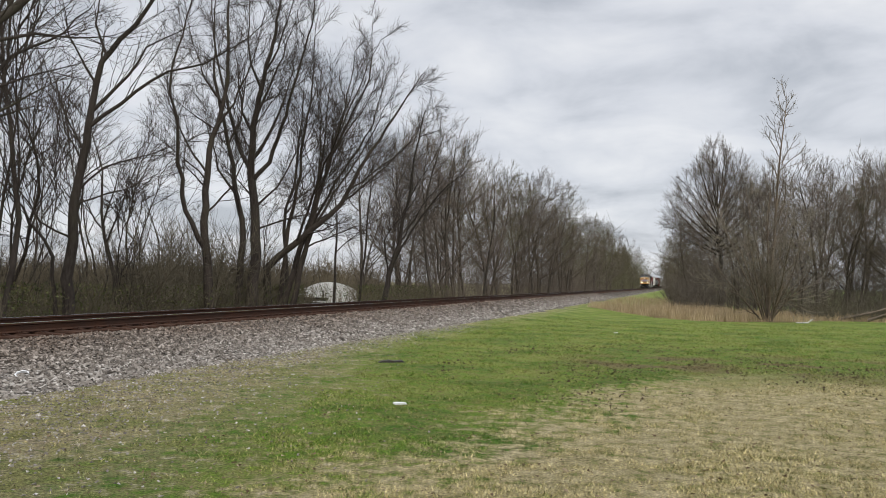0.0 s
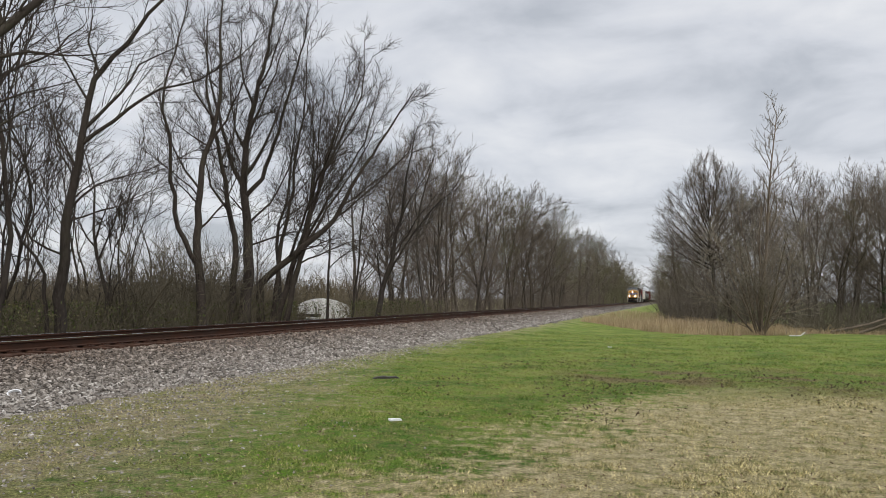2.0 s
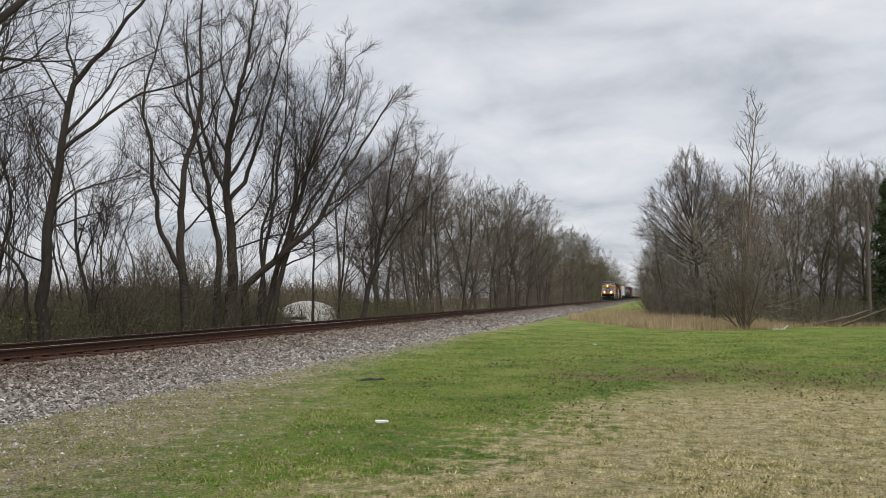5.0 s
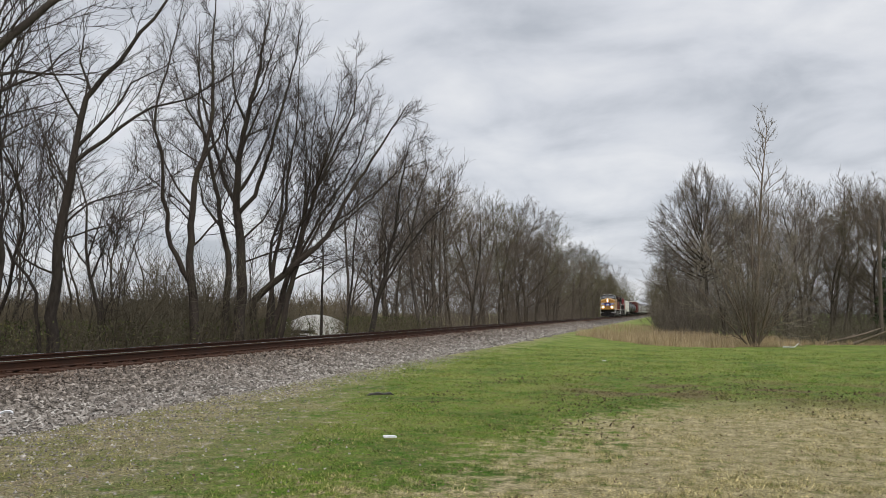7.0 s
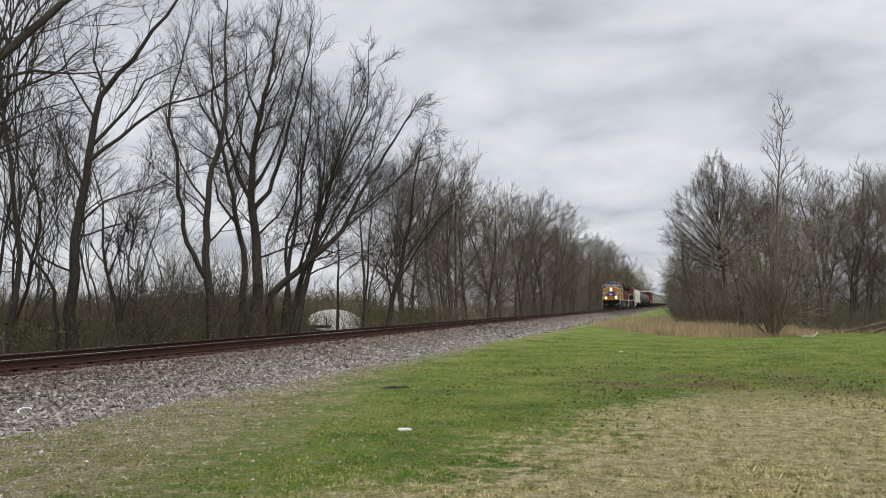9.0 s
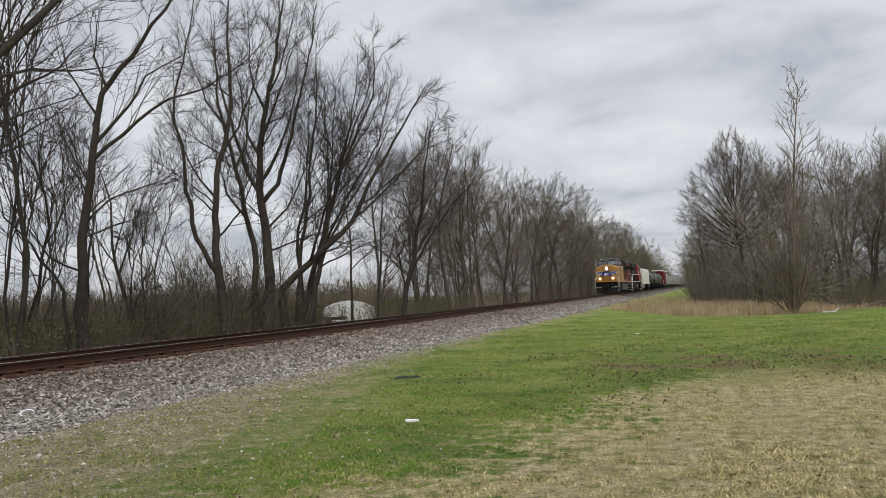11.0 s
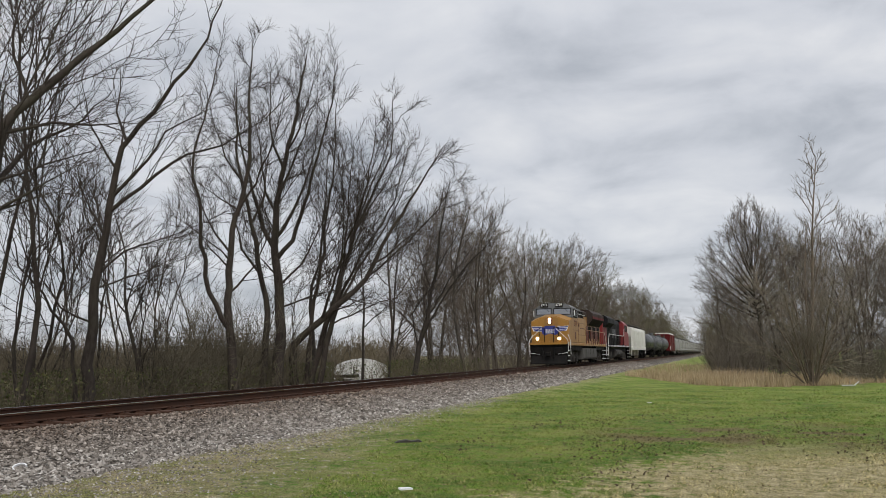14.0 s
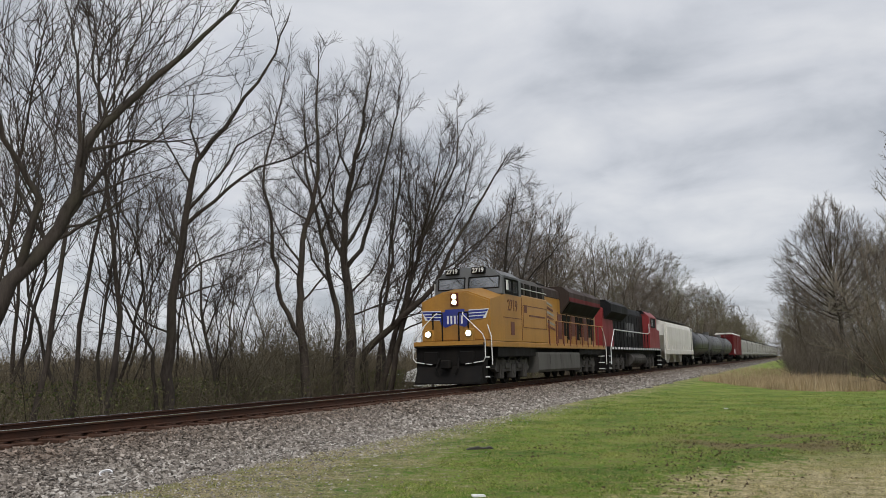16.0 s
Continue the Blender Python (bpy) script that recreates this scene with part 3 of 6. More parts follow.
def grow_shaped(seed, x, y, stems, boughs, extra=10, seconds=10, thirds=7, fourths=2, coarse=1.05, reach=1.0):
    """A bare tree from its own habit: stems (foot, girth, legs) and boughs (stem, how far up, girth, legs);
    a leg is a length in metres and a tilt in degrees across the line of trees."""
    rng = random.Random(seed)
    across, deep = Vector((y, -x, 0)).normalized(), Vector((x, y, 0)).normalized()

    def follow(start, girth, legs, slope, tip):
        pts, total, gone = [start.copy()], sum(a for a, _ in legs), 0.0
        rad = [girth]
        for length, tilt in legs:
            n = max(1, round(length / 0.55))
            for _ in range(n):
                a = radians(tilt + rng.gauss(0, 5))
                d = across * math.sin(a) + Vector((0, 0, math.cos(a))) + deep * (slope + rng.gauss(0, 0.07))
                pts.append(pts[-1] + d.normalized() * (length / n))
                gone += length / n
                rad.append(girth * (1 - (1 - tip) * (gone / total) ** 0.8))
        return pts, rad

    levels = [[], [], [], [], []]
    for foot, girth, legs in stems:
        levels[0].append(follow(across * foot + Vector((0, 0, -0.3)), girth * 1.08, [(a * 1.08, b) for a, b in legs], rng.gauss(0, 0.06), 0.07))
    for k, up, girth, legs in boughs:
        trunk = levels[0][k]
        total = sum(a for a, _ in stems[k][2])
        p, d, r = along(trunk, min(0.98, up / total))
        levels[1].append(follow(p, min(girth * 0.78, r * 0.8), [(a * 1.08, b) for a, b in legs], rng.gauss(0, 0.3), 0.1))
    for (foot, girth, legs), trunk in zip(stems, levels[0]):
        total = sum(a for a, _ in legs)
        n = max(3, round(extra * total / 14))
        for k in range(n):
            t = 0.3 + 0.68 * (k + rng.random()) / n
            p, d, r = along(trunk, t)
            ln = reach * (0.9 + 2.6 * (1 - t)) * rng.uniform(0.6, 1.3)
            levels[1].append(limb(rng, p, branch_off(rng, d, 25, 62), ln, max(0.016, r * rng.uniform(0.2, 0.4)), 6, 0.12, 0.045, 0.15))
    for a, b, n, ratio, seg, lo in ((1, 2, seconds, 0.55, 5, 0.0105), (2, 3, thirds, 0.6, 3, 0.0075), (3, 4, fourths, 0.7, 2, 0.0058)):
        for path in levels[a]:
            ln0 = sum((q - p).length for p, q in zip(path[0], path[0][1:]))
            count = n if b > 2 else max(5, round(n * ln0 / 3.2))
            for k in range(count):
                t = 0.12 + 0.87 * (k + rng.random()) / count
                p, d, r = along(path, t)
                ln = max(0.4, min(ln0, 3.6) * ratio * (1.12 - 0.6 * t) * rng.uniform(0.6, 1.3))
                levels[b].append(limb(rng, p, branch_off(rng, d, 16, 48), ln, max(lo * coarse, min(r, 0.035) * rng.uniform(0.3, 0.52)), seg, 0.07, 0.035, 0.4))
    return levels


# label, x, y, stems, boughs, extra limbs
SHAPED = [
    ("stout leafless tree leaning far over beside the railway", -16.8, 11.8,
     [(0, 0.25, ((1.3, 35), (1.9, 29), (1.2, 18), (0.7, 44), (0.8, 31), (0.8, 23), (1.1, 6), (0.5, 30), (0.8, 45), (1.1, 35), (1.1, 50), (3.0, 38)))],
     [(0, 4.6, 0.13, ((1.6, 8), (1.4, -34), (1.8, -20), (2.2, -8))), (0, 6.0, 0.1, ((2.0, 38), (1.5, 55), (1.6, 40))), (0, 7.6, 0.09, ((2.5, -6), (2.0, -12))),
      (0, 7.8, 0.07, ((1.2, 64), (1.4, 80), (1.2, 62))), (0, 6.8, 0.05, ((1.2, 58), (1.6, 66))), (0, 3.6, 0.05, ((1.5, -50), (1.6, -30))), (0, 8.8, 0.06, ((1.5, -20), (2.0, 5))), (0, 5.4, 0.06, ((1.5, -25), (2.4, -5)))], 8),
    ("tall leafless tree with a crooked top and long side boughs", -17.0, 20.1,
     [(0, 0.19, ((3.5, 3), (1.6, 6), (1.6, 9), (1.2, 13), (0.8, 36), (1.0, 45), (1.1, 35), (2.6, 24))), (-0.3, 0.08, ((2.6, -1), (1.0, -40), (1.4, -35), (1.6, -15)))],
     [(0, 6.1, 0.085, ((1.6, 48), (1.0, 55), (1.0, 70), (1.4, 53), (1.4, 45))), (0, 6.5, 0.08, ((1.4, 40), (0.9, 20), (1.6, 55))), (0, 4.4, 0.05, ((1.0, 45), (0.9, 65), (1.3, 70), (1.0, 60))),
      (0, 4.1, 0.045, ((1.4, 72), (0.9, 60), (0.8, 45))), (0, 3.2, 0.05, ((0.9, -60), (1.0, -35), (1.2, -50))), (0, 5.2, 0.04, ((0.9, -35), (1.2, -10))), (0, 8.0, 0.06, ((1.2, -12), (2.0, 4))), (0, 7.2, 0.05, ((1.4, -30), (1.6, -8)))], 7),
    ("leafless tree with two winding stems", -17.0, 27.7,
     [(0, 0.2, ((3.6, -2), (2.1, 3), (1.5, 6), (1.3, 15), (1.5, 8), (1.4, 0), (3.0, 3)))],
     [(0, 3.0, 0.14, ((1.5, -28), (1.7, -10), (1.5, -4), (0.9, -18), (0.9, 6), (1.7, 8), (2.0, 12))), (0, 5.6, 0.07, ((1.4, -35), (1.8, -20), (1.6, -8))), (0, 7.2, 0.07, ((1.2, 35), (2.2, 18), (1.6, 10))),
      (0, 8.4, 0.06, ((1.2, -35), (2.2, -15))), (0, 4.2, 0.06, ((1.4, 40), (1.8, 20), (1.5, 10)))], 11),
    ("massive upright leafless tree with a crown of steep limbs", -17.0, 30.5,
     [(0.1, 0.27, ((5.8, -1), (0.8, 2), (2.6, 3), (2.4, 8), (3.4, 12))), (-0.45, 0.17, ((3.8, 1), (2.6, -7), (1.8, -14), (2.0, -6), (3.0, -3)))],
     [(0, 5.6, 0.14, ((1.0, 40), (2.4, 16), (2.2, 14), (3.0, 10))), (0, 6.1, 0.13, ((0.9, -32), (2.4, -14), (2.0, -10), (2.8, -4))), (0, 6.6, 0.11, ((1.0, 32), (2.0, 22), (3.4, 16))),
      (0, 7.6, 0.09, ((1.0, -25), (3.8, -9))), (0, 8.2, 0.09, ((1.2, 28), (3.6, 18))), (0, 9.4, 0.08, ((1.0, -22), (3.0, -5))), (0, 3.8, 0.06, ((1.0, 62), (1.3, 75), (1.4, 60))), (0, 4.6, 0.07, ((1.2, 42), (2.0, 26), (2.4, 18))),
      (0, 10.2, 0.07, ((1.0, 25), (3.0, 16))), (1, 5.0, 0.08, ((1.2, -30), (3.0, -14))), (1, 7.0, 0.07, ((1.0, 24), (2.6, 8)))], 14),
    ("many-stemmed leafless tree fanning out over the line", -16.9, 32.9,
     [(-0.35, 0.2, ((2.6, 1), (1.4, 44), (1.3, 47), (1.2, 50), (2.0, 26), (2.2, 30), (2.6, 30))), (0.0, 0.16, ((4.0, 13), (2.3, 17), (2.6, 17), (2.6, 20), (2.6, 6))),
      (0.25, 0.13, ((1.8, 14), (2.2, 10), (2.0, 16), (3.0, 14), (3.2, 8))), (0.5, 0.12, ((2.6, 9), (2.6, 14), (3.0, 18), (2.6, 24), (2.4, 20))), (-0.1, 0.12, ((3.4, 5), (3.0, 9), (3.0, 8), (4.0, 4)))],
     [(1, 3.6, 0.11, ((3.1, 29), (2.8, 31), (3.0, 18))), (2, 3.6, 0.06, ((1.4, 60), (1.8, 72), (1.6, 55))), (0, 4.2, 0.09, ((2.6, 24), (2.8, 22), (2.6, 14))), (0, 5.2, 0.09, ((2.8, 34), (2.6, 30), (2.0, 22))), (0, 6.4, 0.08, ((2.4, 44), (2.4, 40), (1.8, 30))),
      (0, 7.4, 0.07, ((2.2, 52), (2.0, 44))), (1, 6.2, 0.08, ((2.6, 6), (3.0, 4))), (1, 8.0, 0.07, ((2.2, 30), (2.4, 22))), (2, 5.5, 0.07, ((2.0, 2), (3.0, -2)))], 13),
    ("slender leafless tree with an open spreading fork", -16.9, 46.0,
     [(0, 0.19, ((2.5, 10), (1.8, 20), (3.0, 9), (2.2, 10), (2.6, 16)))],
     [(0, 3.2, 0.12, ((3.0, 34), (2.8, 40), (2.2, 34))), (0, 2.4, 0.08, ((2.0, -6), (2.8, 34), (2.0, 20))), (0, 4.6, 0.08, ((2.4, 30), (2.4, 34))), (0, 6.0, 0.07, ((2.2, -14), (2.2, -2))), (0, 7.0, 0.07, ((2.2, 32), (2.2, 26)))], 12),
]
LEFT_ROW = [
    # x, y, height, girth, lean x, lean y, fork, limbs, stems, spread
    (-17.4, 15.6, 13.0, 0.09, 0.0, 0.22, 0.45, 8, 1, (22, 48)),
    (-18.2, 17.4, 12.5, 0.08, 0.0, 0.16, 0.45, 8, 1, (22, 48)),
    (-18.0, 24.2, 8.0, 0.09, -0.03, 0.03, 0.25, 10, 2, (22, 48)),
    (-18.4, 36.6, 12.2, 0.12, 0.0, 0.12, 0.30, 11, 1, (22, 46)),
    (-17.5, 40.3, 9.0, 0.09, 0.0, 0.04, 0.35, 7, 1, (22, 46)),
    (-17.3, 43.1, 9.4, 0.09, 0.0, 0.02, 0.35, 7, 1, (22, 46)),
    (-17.2, 58.0, 13.4, 0.17, 0.0, 0.05, 0.15, 13, 2, (24, 54)),
    (-17.8, 63.0, 13.8, 0.17, 0.0, 0.08, 0.15, 13, 2, (24, 54)),
]
SEEDS = [166, 189, 277, 460, 524, 549, 678, 717]


def build_left_row():
    for k, (label, x, y, stems, boughs, extra) in enumerate(SHAPED):
        near = k < 2
        lv = grow_shaped(900 + k, x, y, stems, boughs, extra, 7 if near else 9, 4 if near else 6, 1 if near or k == 4 else 2, 1.0 if near else 1.1)
        ob = thing("bare_tree", label, "tree", ROW, "", turned(x, y, 0))
        v, f = merge([sweep(lv[0], 9), sweep(lv[1], 6)])
        raw_part("trunk", v, f, BARK, ob, "furrowed grey-brown bark", True)
        v, f = merge([sweep(lv[2], 4), sweep(lv[3], 3), sweep(lv[4], 3)])
        raw_part("crown", v, f, TWIG, ob, "bare upswept twigs", True)
    for k, (x, y, h, g, lx, ly, fk, lm, st, sp) in enumerate(LEFT_ROW):
        stem_word = "several-stemmed " if st > 1 else "slender "
        # beyond 50 m the paler copies carry the distance haze in their colour
        tree("bare_tree", stem_word + "leafless grey-brown tree beside the railway", BARK if y < 50 else BARK_HAZED, TWIG if y < 50 else TWIG_HAZED, SEEDS[k], "tree", ROW, turned(x, y, 0), height=h * 1.05, girth=g, wander=0.1, lean=(lx, ly), fork=fk, limbs=lm, spread=sp, stems=st, seconds=8, thirds=6, fourths=1 if k < 3 else 2, coarse=1.3)


def build_woods():
    """Copies of a few woodland trees: behind the row, along the far track on both sides."""
    rng = random.Random(11)
    protos = []
    for k in range(5):
        protos.append(tree("woodland_tree", "leafless brown woodland tree in a dense stand", BARK_HAZED, TWIG_BUD if k == 4 else TWIG_HAZED, 300 + k, "tree", "woodland trees", pose(-24 - 4 * k, 90 + 7 * k, -0.9), 1, height=13.6, girth=0.16, fullness=1.05, coarse=1.6, lean=(rng.uniform(-0.05, 0.05), rng.uniform(-0.05, 0.05)), fork=0.16, limbs=16, seconds=8, thirds=6, fourths=2, rise=0.035, stems=1 + (k == 2), spread=(26, 58)))
    slim = []
    for k in range(4):
        slim.append(tree("slim_tree", "slender leafless sapling behind the track-side trees", BARK, TWIG, 340 + k, "tree", "slim saplings", pose(-27 - 3 * k, 24 + 9 * k, ground_z(-27 - 3 * k, 24 + 9 * k)), 1, height=11.5, girth=0.075, coarse=1.5, wander=0.12, fork=0.25, limbs=10, seconds=5, thirds=4, fourths=0, spread=(18, 42)))
    def put(kind, x, y, s):
        copy_thing(kind[rng.randrange(len(kind))], turned(x, y, rng.uniform(0, 360), s))
    for k in range(24):  # slender growth behind the row
        put(slim, rng.uniform(-42, -18.5), rng.uniform(12, 62), rng.uniform(0.5, 1.2))
    for k in range(5):  # a closer tangle where the line leaves the wood
        put(slim, rng.uniform(-33, -18.8), rng.uniform(9, 30), rng.uniform(0.7, 1.25))
    for k in range(9):  # thin stems crowding behind the leaning tree
        a, d = radians(rng.uniform(43.5, 52)), rng.uniform(24.5, 36)
        put(slim, -d * math.sin(a), d * math.cos(a), rng.uniform(0.8, 1.25))
    for y in np.arange(62, 150, 4.0):
        put(protos, -17.8 + rng.uniform(-1.2, 0.8), y + rng.uniform(-1, 1), rng.uniform(0.86, 1.08))
        if y % 12 < 8:
            put(protos, -23 + rng.uniform(-2.5, 2.5), y + rng.uniform(-2, 2), rng.uniform(0.9, 1.12))
    for y in np.arange(150, 330, 11):
        put(protos, -18.0 + rng.uniform(-1.5, 0.8), y + rng.uniform(-2, 2), rng.uniform(0.95, 1.2))
    # the right-hand wood
    for x, y, s in ((2.2, 90, 0.7), (4.2, 69, 0.7), (8.6, 67, 0.72), (11.8, 68, 0.78), (14.6, 67, 0.74), (6.2, 72, 0.8), (2.6, 82, 0.6), (10.2, 71, 0.9), (13.4, 77, 0.95), (16.6, 72, 0.9), (19.0, 76, 0.95), (4.0, 100, 0.9), (17.6, 70, 0.8), (9.8, 79, 0.9), (15.2, 80, 0.9), (12.4, 82, 0.95), (18.4, 86, 0.95), (7.0, 88, 0.95), (7.5, 76, 0.82), (10.6, 74, 0.8), (13.5, 73, 0.8), (16.2, 75, 0.82), (9, 86, 0.9), (13, 88, 0.92), (17, 90, 0.92), (5.5, 95, 0.95), (19.5, 80, 0.85), (11.5, 98, 1.0), (17.5, 100, 1.0), (22, 96, 1.0)):
        put(protos, x, y, s)
    for y in np.arange(100, 330, 12):
        put(protos, 2.0 - 0.022 * y + rng.uniform(-0.8, 1.0), y, rng.uniform(0.5, 0.7))
        put(protos, 5.0 - 0.012 * y + rng.uniform(-2, 2), y + 3, rng.uniform(0.7, 0.9))


build_left_row()
build_woods()
build_track()

# ---- brush, grasses and the right-hand side ----


def spikes(spots, ways, lengths, radii, rng, bend=0.25, sides=3):
    """Many thin bent tapered stems at once: arrays of feet, directions, lengths and radii."""
    n = len(spots)
    mid = spots + ways * (lengths * 0.5)[:, None] + rng.normal(0, 1, (n, 3)) * (lengths * bend * 0.12)[:, None]
    tip = spots + ways * lengths[:, None] + rng.normal(0, 1, (n, 3)) * (lengths * bend * 0.35)[:, None]
    a = np.cross(ways, rng.normal(0, 1, (n, 3)))
    a /= np.linalg.norm(a, axis=1, keepdims=True) + 1e-9
    b = np.cross(ways, a)
    rows = []
    for base, k in ((spots, 1.0), (mid, 0.7)):
        for j in range(3):
            rows.append(base + (a * math.cos(2.0944 * j) + b * math.sin(2.0944 * j)) * (radii * k)[:, None])
    rows.append(tip)
    v = np.stack(rows, 1).reshape(-1, 3)
    o = 7 * np.arange(n)[:, None, None]
    quads = (np.array([(0, 1, 4, 3), (1, 2, 5, 4), (2, 0, 3, 5)])[None] + o).reshape(-1, 4)
    tris = (np.array([(3, 4, 6), (4, 5, 6), (5, 3, 6)])[None] + o).reshape(-1, 3)
    return v, quads.tolist() + tris.tolist(), tip, mid


def thicket(name, label, material, seed, count, place, height, radius, twigs=4, lean=0.25):
    """Tangled upright stems with side twigs over a stretch of ground, as one object."""
    rng = np.random.default_rng(seed)
    xy = np.array([place(rng) for _ in range(count)])
    spots = np.array([(x, y, ground_z(x, y) - 0.05) for x, y in xy])
    ways = np.stack([rng.normal(0, lean, count), rng.normal(0, lean, count), np.ones(count)], 1)
    ways /= np.linalg.norm(ways, axis=1, keepdims=True)
    ln = rng.uniform(*height, count)
    v, f, tip, mid = spikes(spots, ways, ln, radius * (0.5 + 0.5 * ln / height[1]), rng)
    v, f = [v], list(f)
    off = 7 * count
    tri = np.array([(0, 1, 3), (1, 2, 3), (2, 0, 3)])
    for k in range(twigs):
        t = rng.uniform(0.2, 0.95, count)
        s2 = np.where((t < 0.5)[:, None], spots + (mid - spots) * (t * 2)[:, None], mid + (tip - mid) * (t * 2 - 1)[:, None])
        w2 = ways * 0.8 + rng.normal(0, 0.7, (count, 3)) + np.array([0, 0, 0.1])
        w2 /= np.linalg.norm(w2, axis=1, keepdims=True)
        a = np.cross(w2, rng.normal(0, 1, (count, 3)))
        a *= radius * 0.42 / (np.linalg.norm(a, axis=1, keepdims=True) + 1e-9)
        b = np.cross(w2, a)
        end = s2 + w2 * (ln * rng.uniform(0.18, 0.5, count))[:, None]
        v.append(np.stack([s2 + a, s2 - 0.5 * a + 0.87 * b, s2 - 0.5 * a - 0.87 * b, end], 1).reshape(-1, 3))
        f.extend((tri[None] + off + 4 * np.arange(count)[:, None, None]).reshape(-1, 3).tolist())
        off += 4 * count
    ob = raw_part(name, np.concatenate(v).tolist(), f, material, None, label)
    return tagged(ob, "", "undergrowth", "", "stuff")


def box_place(x0, x1, y0, y1, power=1.0):
    return lambda r: (x0 + (x1 - x0) * r.random() ** power, r.uniform(y0, y1))


def brush_place(x0, x1, y0, y1):
    """Brush beside the line, with the mown gap that leads to the shed left open."""
    def spot(r):
        while True:
            x, y = x0 + (x1 - x0) * r.random(), r.uniform(y0, y1)
            side = -x / y
            if not 0.40 < side < 0.475 or r.random() < 0.12:
                return x, y
    return spot


def build_undergrowth():
    thicket("trackside_brush", "tangled bare brown brush below the trees", BRUSH, 21, 4600, brush_place(-16.2, -23, 9, 62), (0.4, 2.6), 0.010, 8, 0.5)
    thicket("sapling_brush", "thin tangled saplings among the trees", TWIG, 20, 520, brush_place(-17, -34, 9, 62), (1.2, 5.0), 0.017, 16, 0.35)
    thicket("tangled_saplings", "dense brown tangle of saplings and vines under the trees", BRUSH, 29, 300, box_place(-17.0, -20, 24, 33), (1.2, 4.6), 0.022, 18, 0.4)
    thicket("dark_brush", "leafless brown undergrowth deeper in the trees", BRUSH, 22, 4200, brush_place(-20, -48, 9, 75), (0.5, 2.6), 0.016, 7, 0.4)
    thicket("wood_edge_brush", "dense brown brush along the far wood's edge", TWIG_HAZED, 23, 2500, box_place(-16.6, -25, 58, 210), (0.8, 7.0), 0.02, 11, 0.35)
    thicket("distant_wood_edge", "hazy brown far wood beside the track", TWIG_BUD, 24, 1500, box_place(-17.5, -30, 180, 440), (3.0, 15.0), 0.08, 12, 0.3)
    thicket("lineside_scrub", "dense grey-brown scrub beside the track", TWIG_HAZED, 25, 1800, lambda r: (lambda y: (0.7 - 0.021 * y + abs(r.normal(0, 3.4)), y))(72 + 330 * r.random() ** 1.7), (0.8, 5.0), 0.018, 12, 0.4)
    thicket("right_wood_brush", "brown brush under the right-hand wood", TWIG_HAZED, 26, 2000, box_place(0.5, 26, 64, 104), (1.0, 6.5), 0.019, 11, 0.38)
    thicket("right_wood_fringe", "tan brambles in front of the wood", BRUSH, 27, 1500, box_place(7.5, 20, 57.5, 66), (0.5, 2.2), 0.012, 8, 0.5)
    thicket("horizon_wood", "far brown woodland on the horizon", BRUSH, 28, 6500, lambda r: (lambda a, d: (-d * math.sin(a), d * math.cos(a)))(r.uniform(0.36, 1.15), r.uniform(150, 330)), (3.0, 8.6), 0.13, 8, 0.3)


def leaf_clumps(name, label, material, seed, count, place, z, size):
    rng = np.random.default_rng(seed)
    c = []
    for _ in range(count):
        x, y = place(rng)
        c.append((x, y, ground_z(x, y) + rng.uniform(*z)))
    c = np.array(c)
    v = c[:, None, :] + rng.normal(0, 1, (count, 3, 3)) * size
    ob = raw_part(name, v.reshape(-1, 3).tolist(), np.arange(3 * count).reshape(-1, 3).tolist(), material, None, label)
    return tagged(ob, "", "leaves", "", "stuff")


def build_leaves():
    leaf_clumps("honeysuckle_leaves", "first small olive-green leaves on the brush", LEAF_OLIVE, 31, 52000, brush_place(-16.4, -24, 9, 60), (0.05, 1.7), 0.03)
    leaf_clumps("spring_buds", "yellowish spring buds on far tree crowns", LEAF_OLIVE, 32, 3500, box_place(-18, -27, 180, 260), (8, 17), 0.11)


def build_weeds():
    def spot(r):
        while True:
            x, y = r.uniform(-4.5, 9), r.uniform(7.5, 25)
            if noise.noise(Vector((x * 0.45, y * 0.3, 2))) + 0.5 * noise.noise(Vector((x * 1.6, y * 1.2, 8))) > 0.12 + 0.1 * abs(y - 17.5) - 0.5 * r.random():
                return x, y
    leaf_clumps("dark_weeds", "small purplish-brown weeds dotted through the lawn", WEED, 33, 4200, spot, (0.003, 0.035), 0.017)


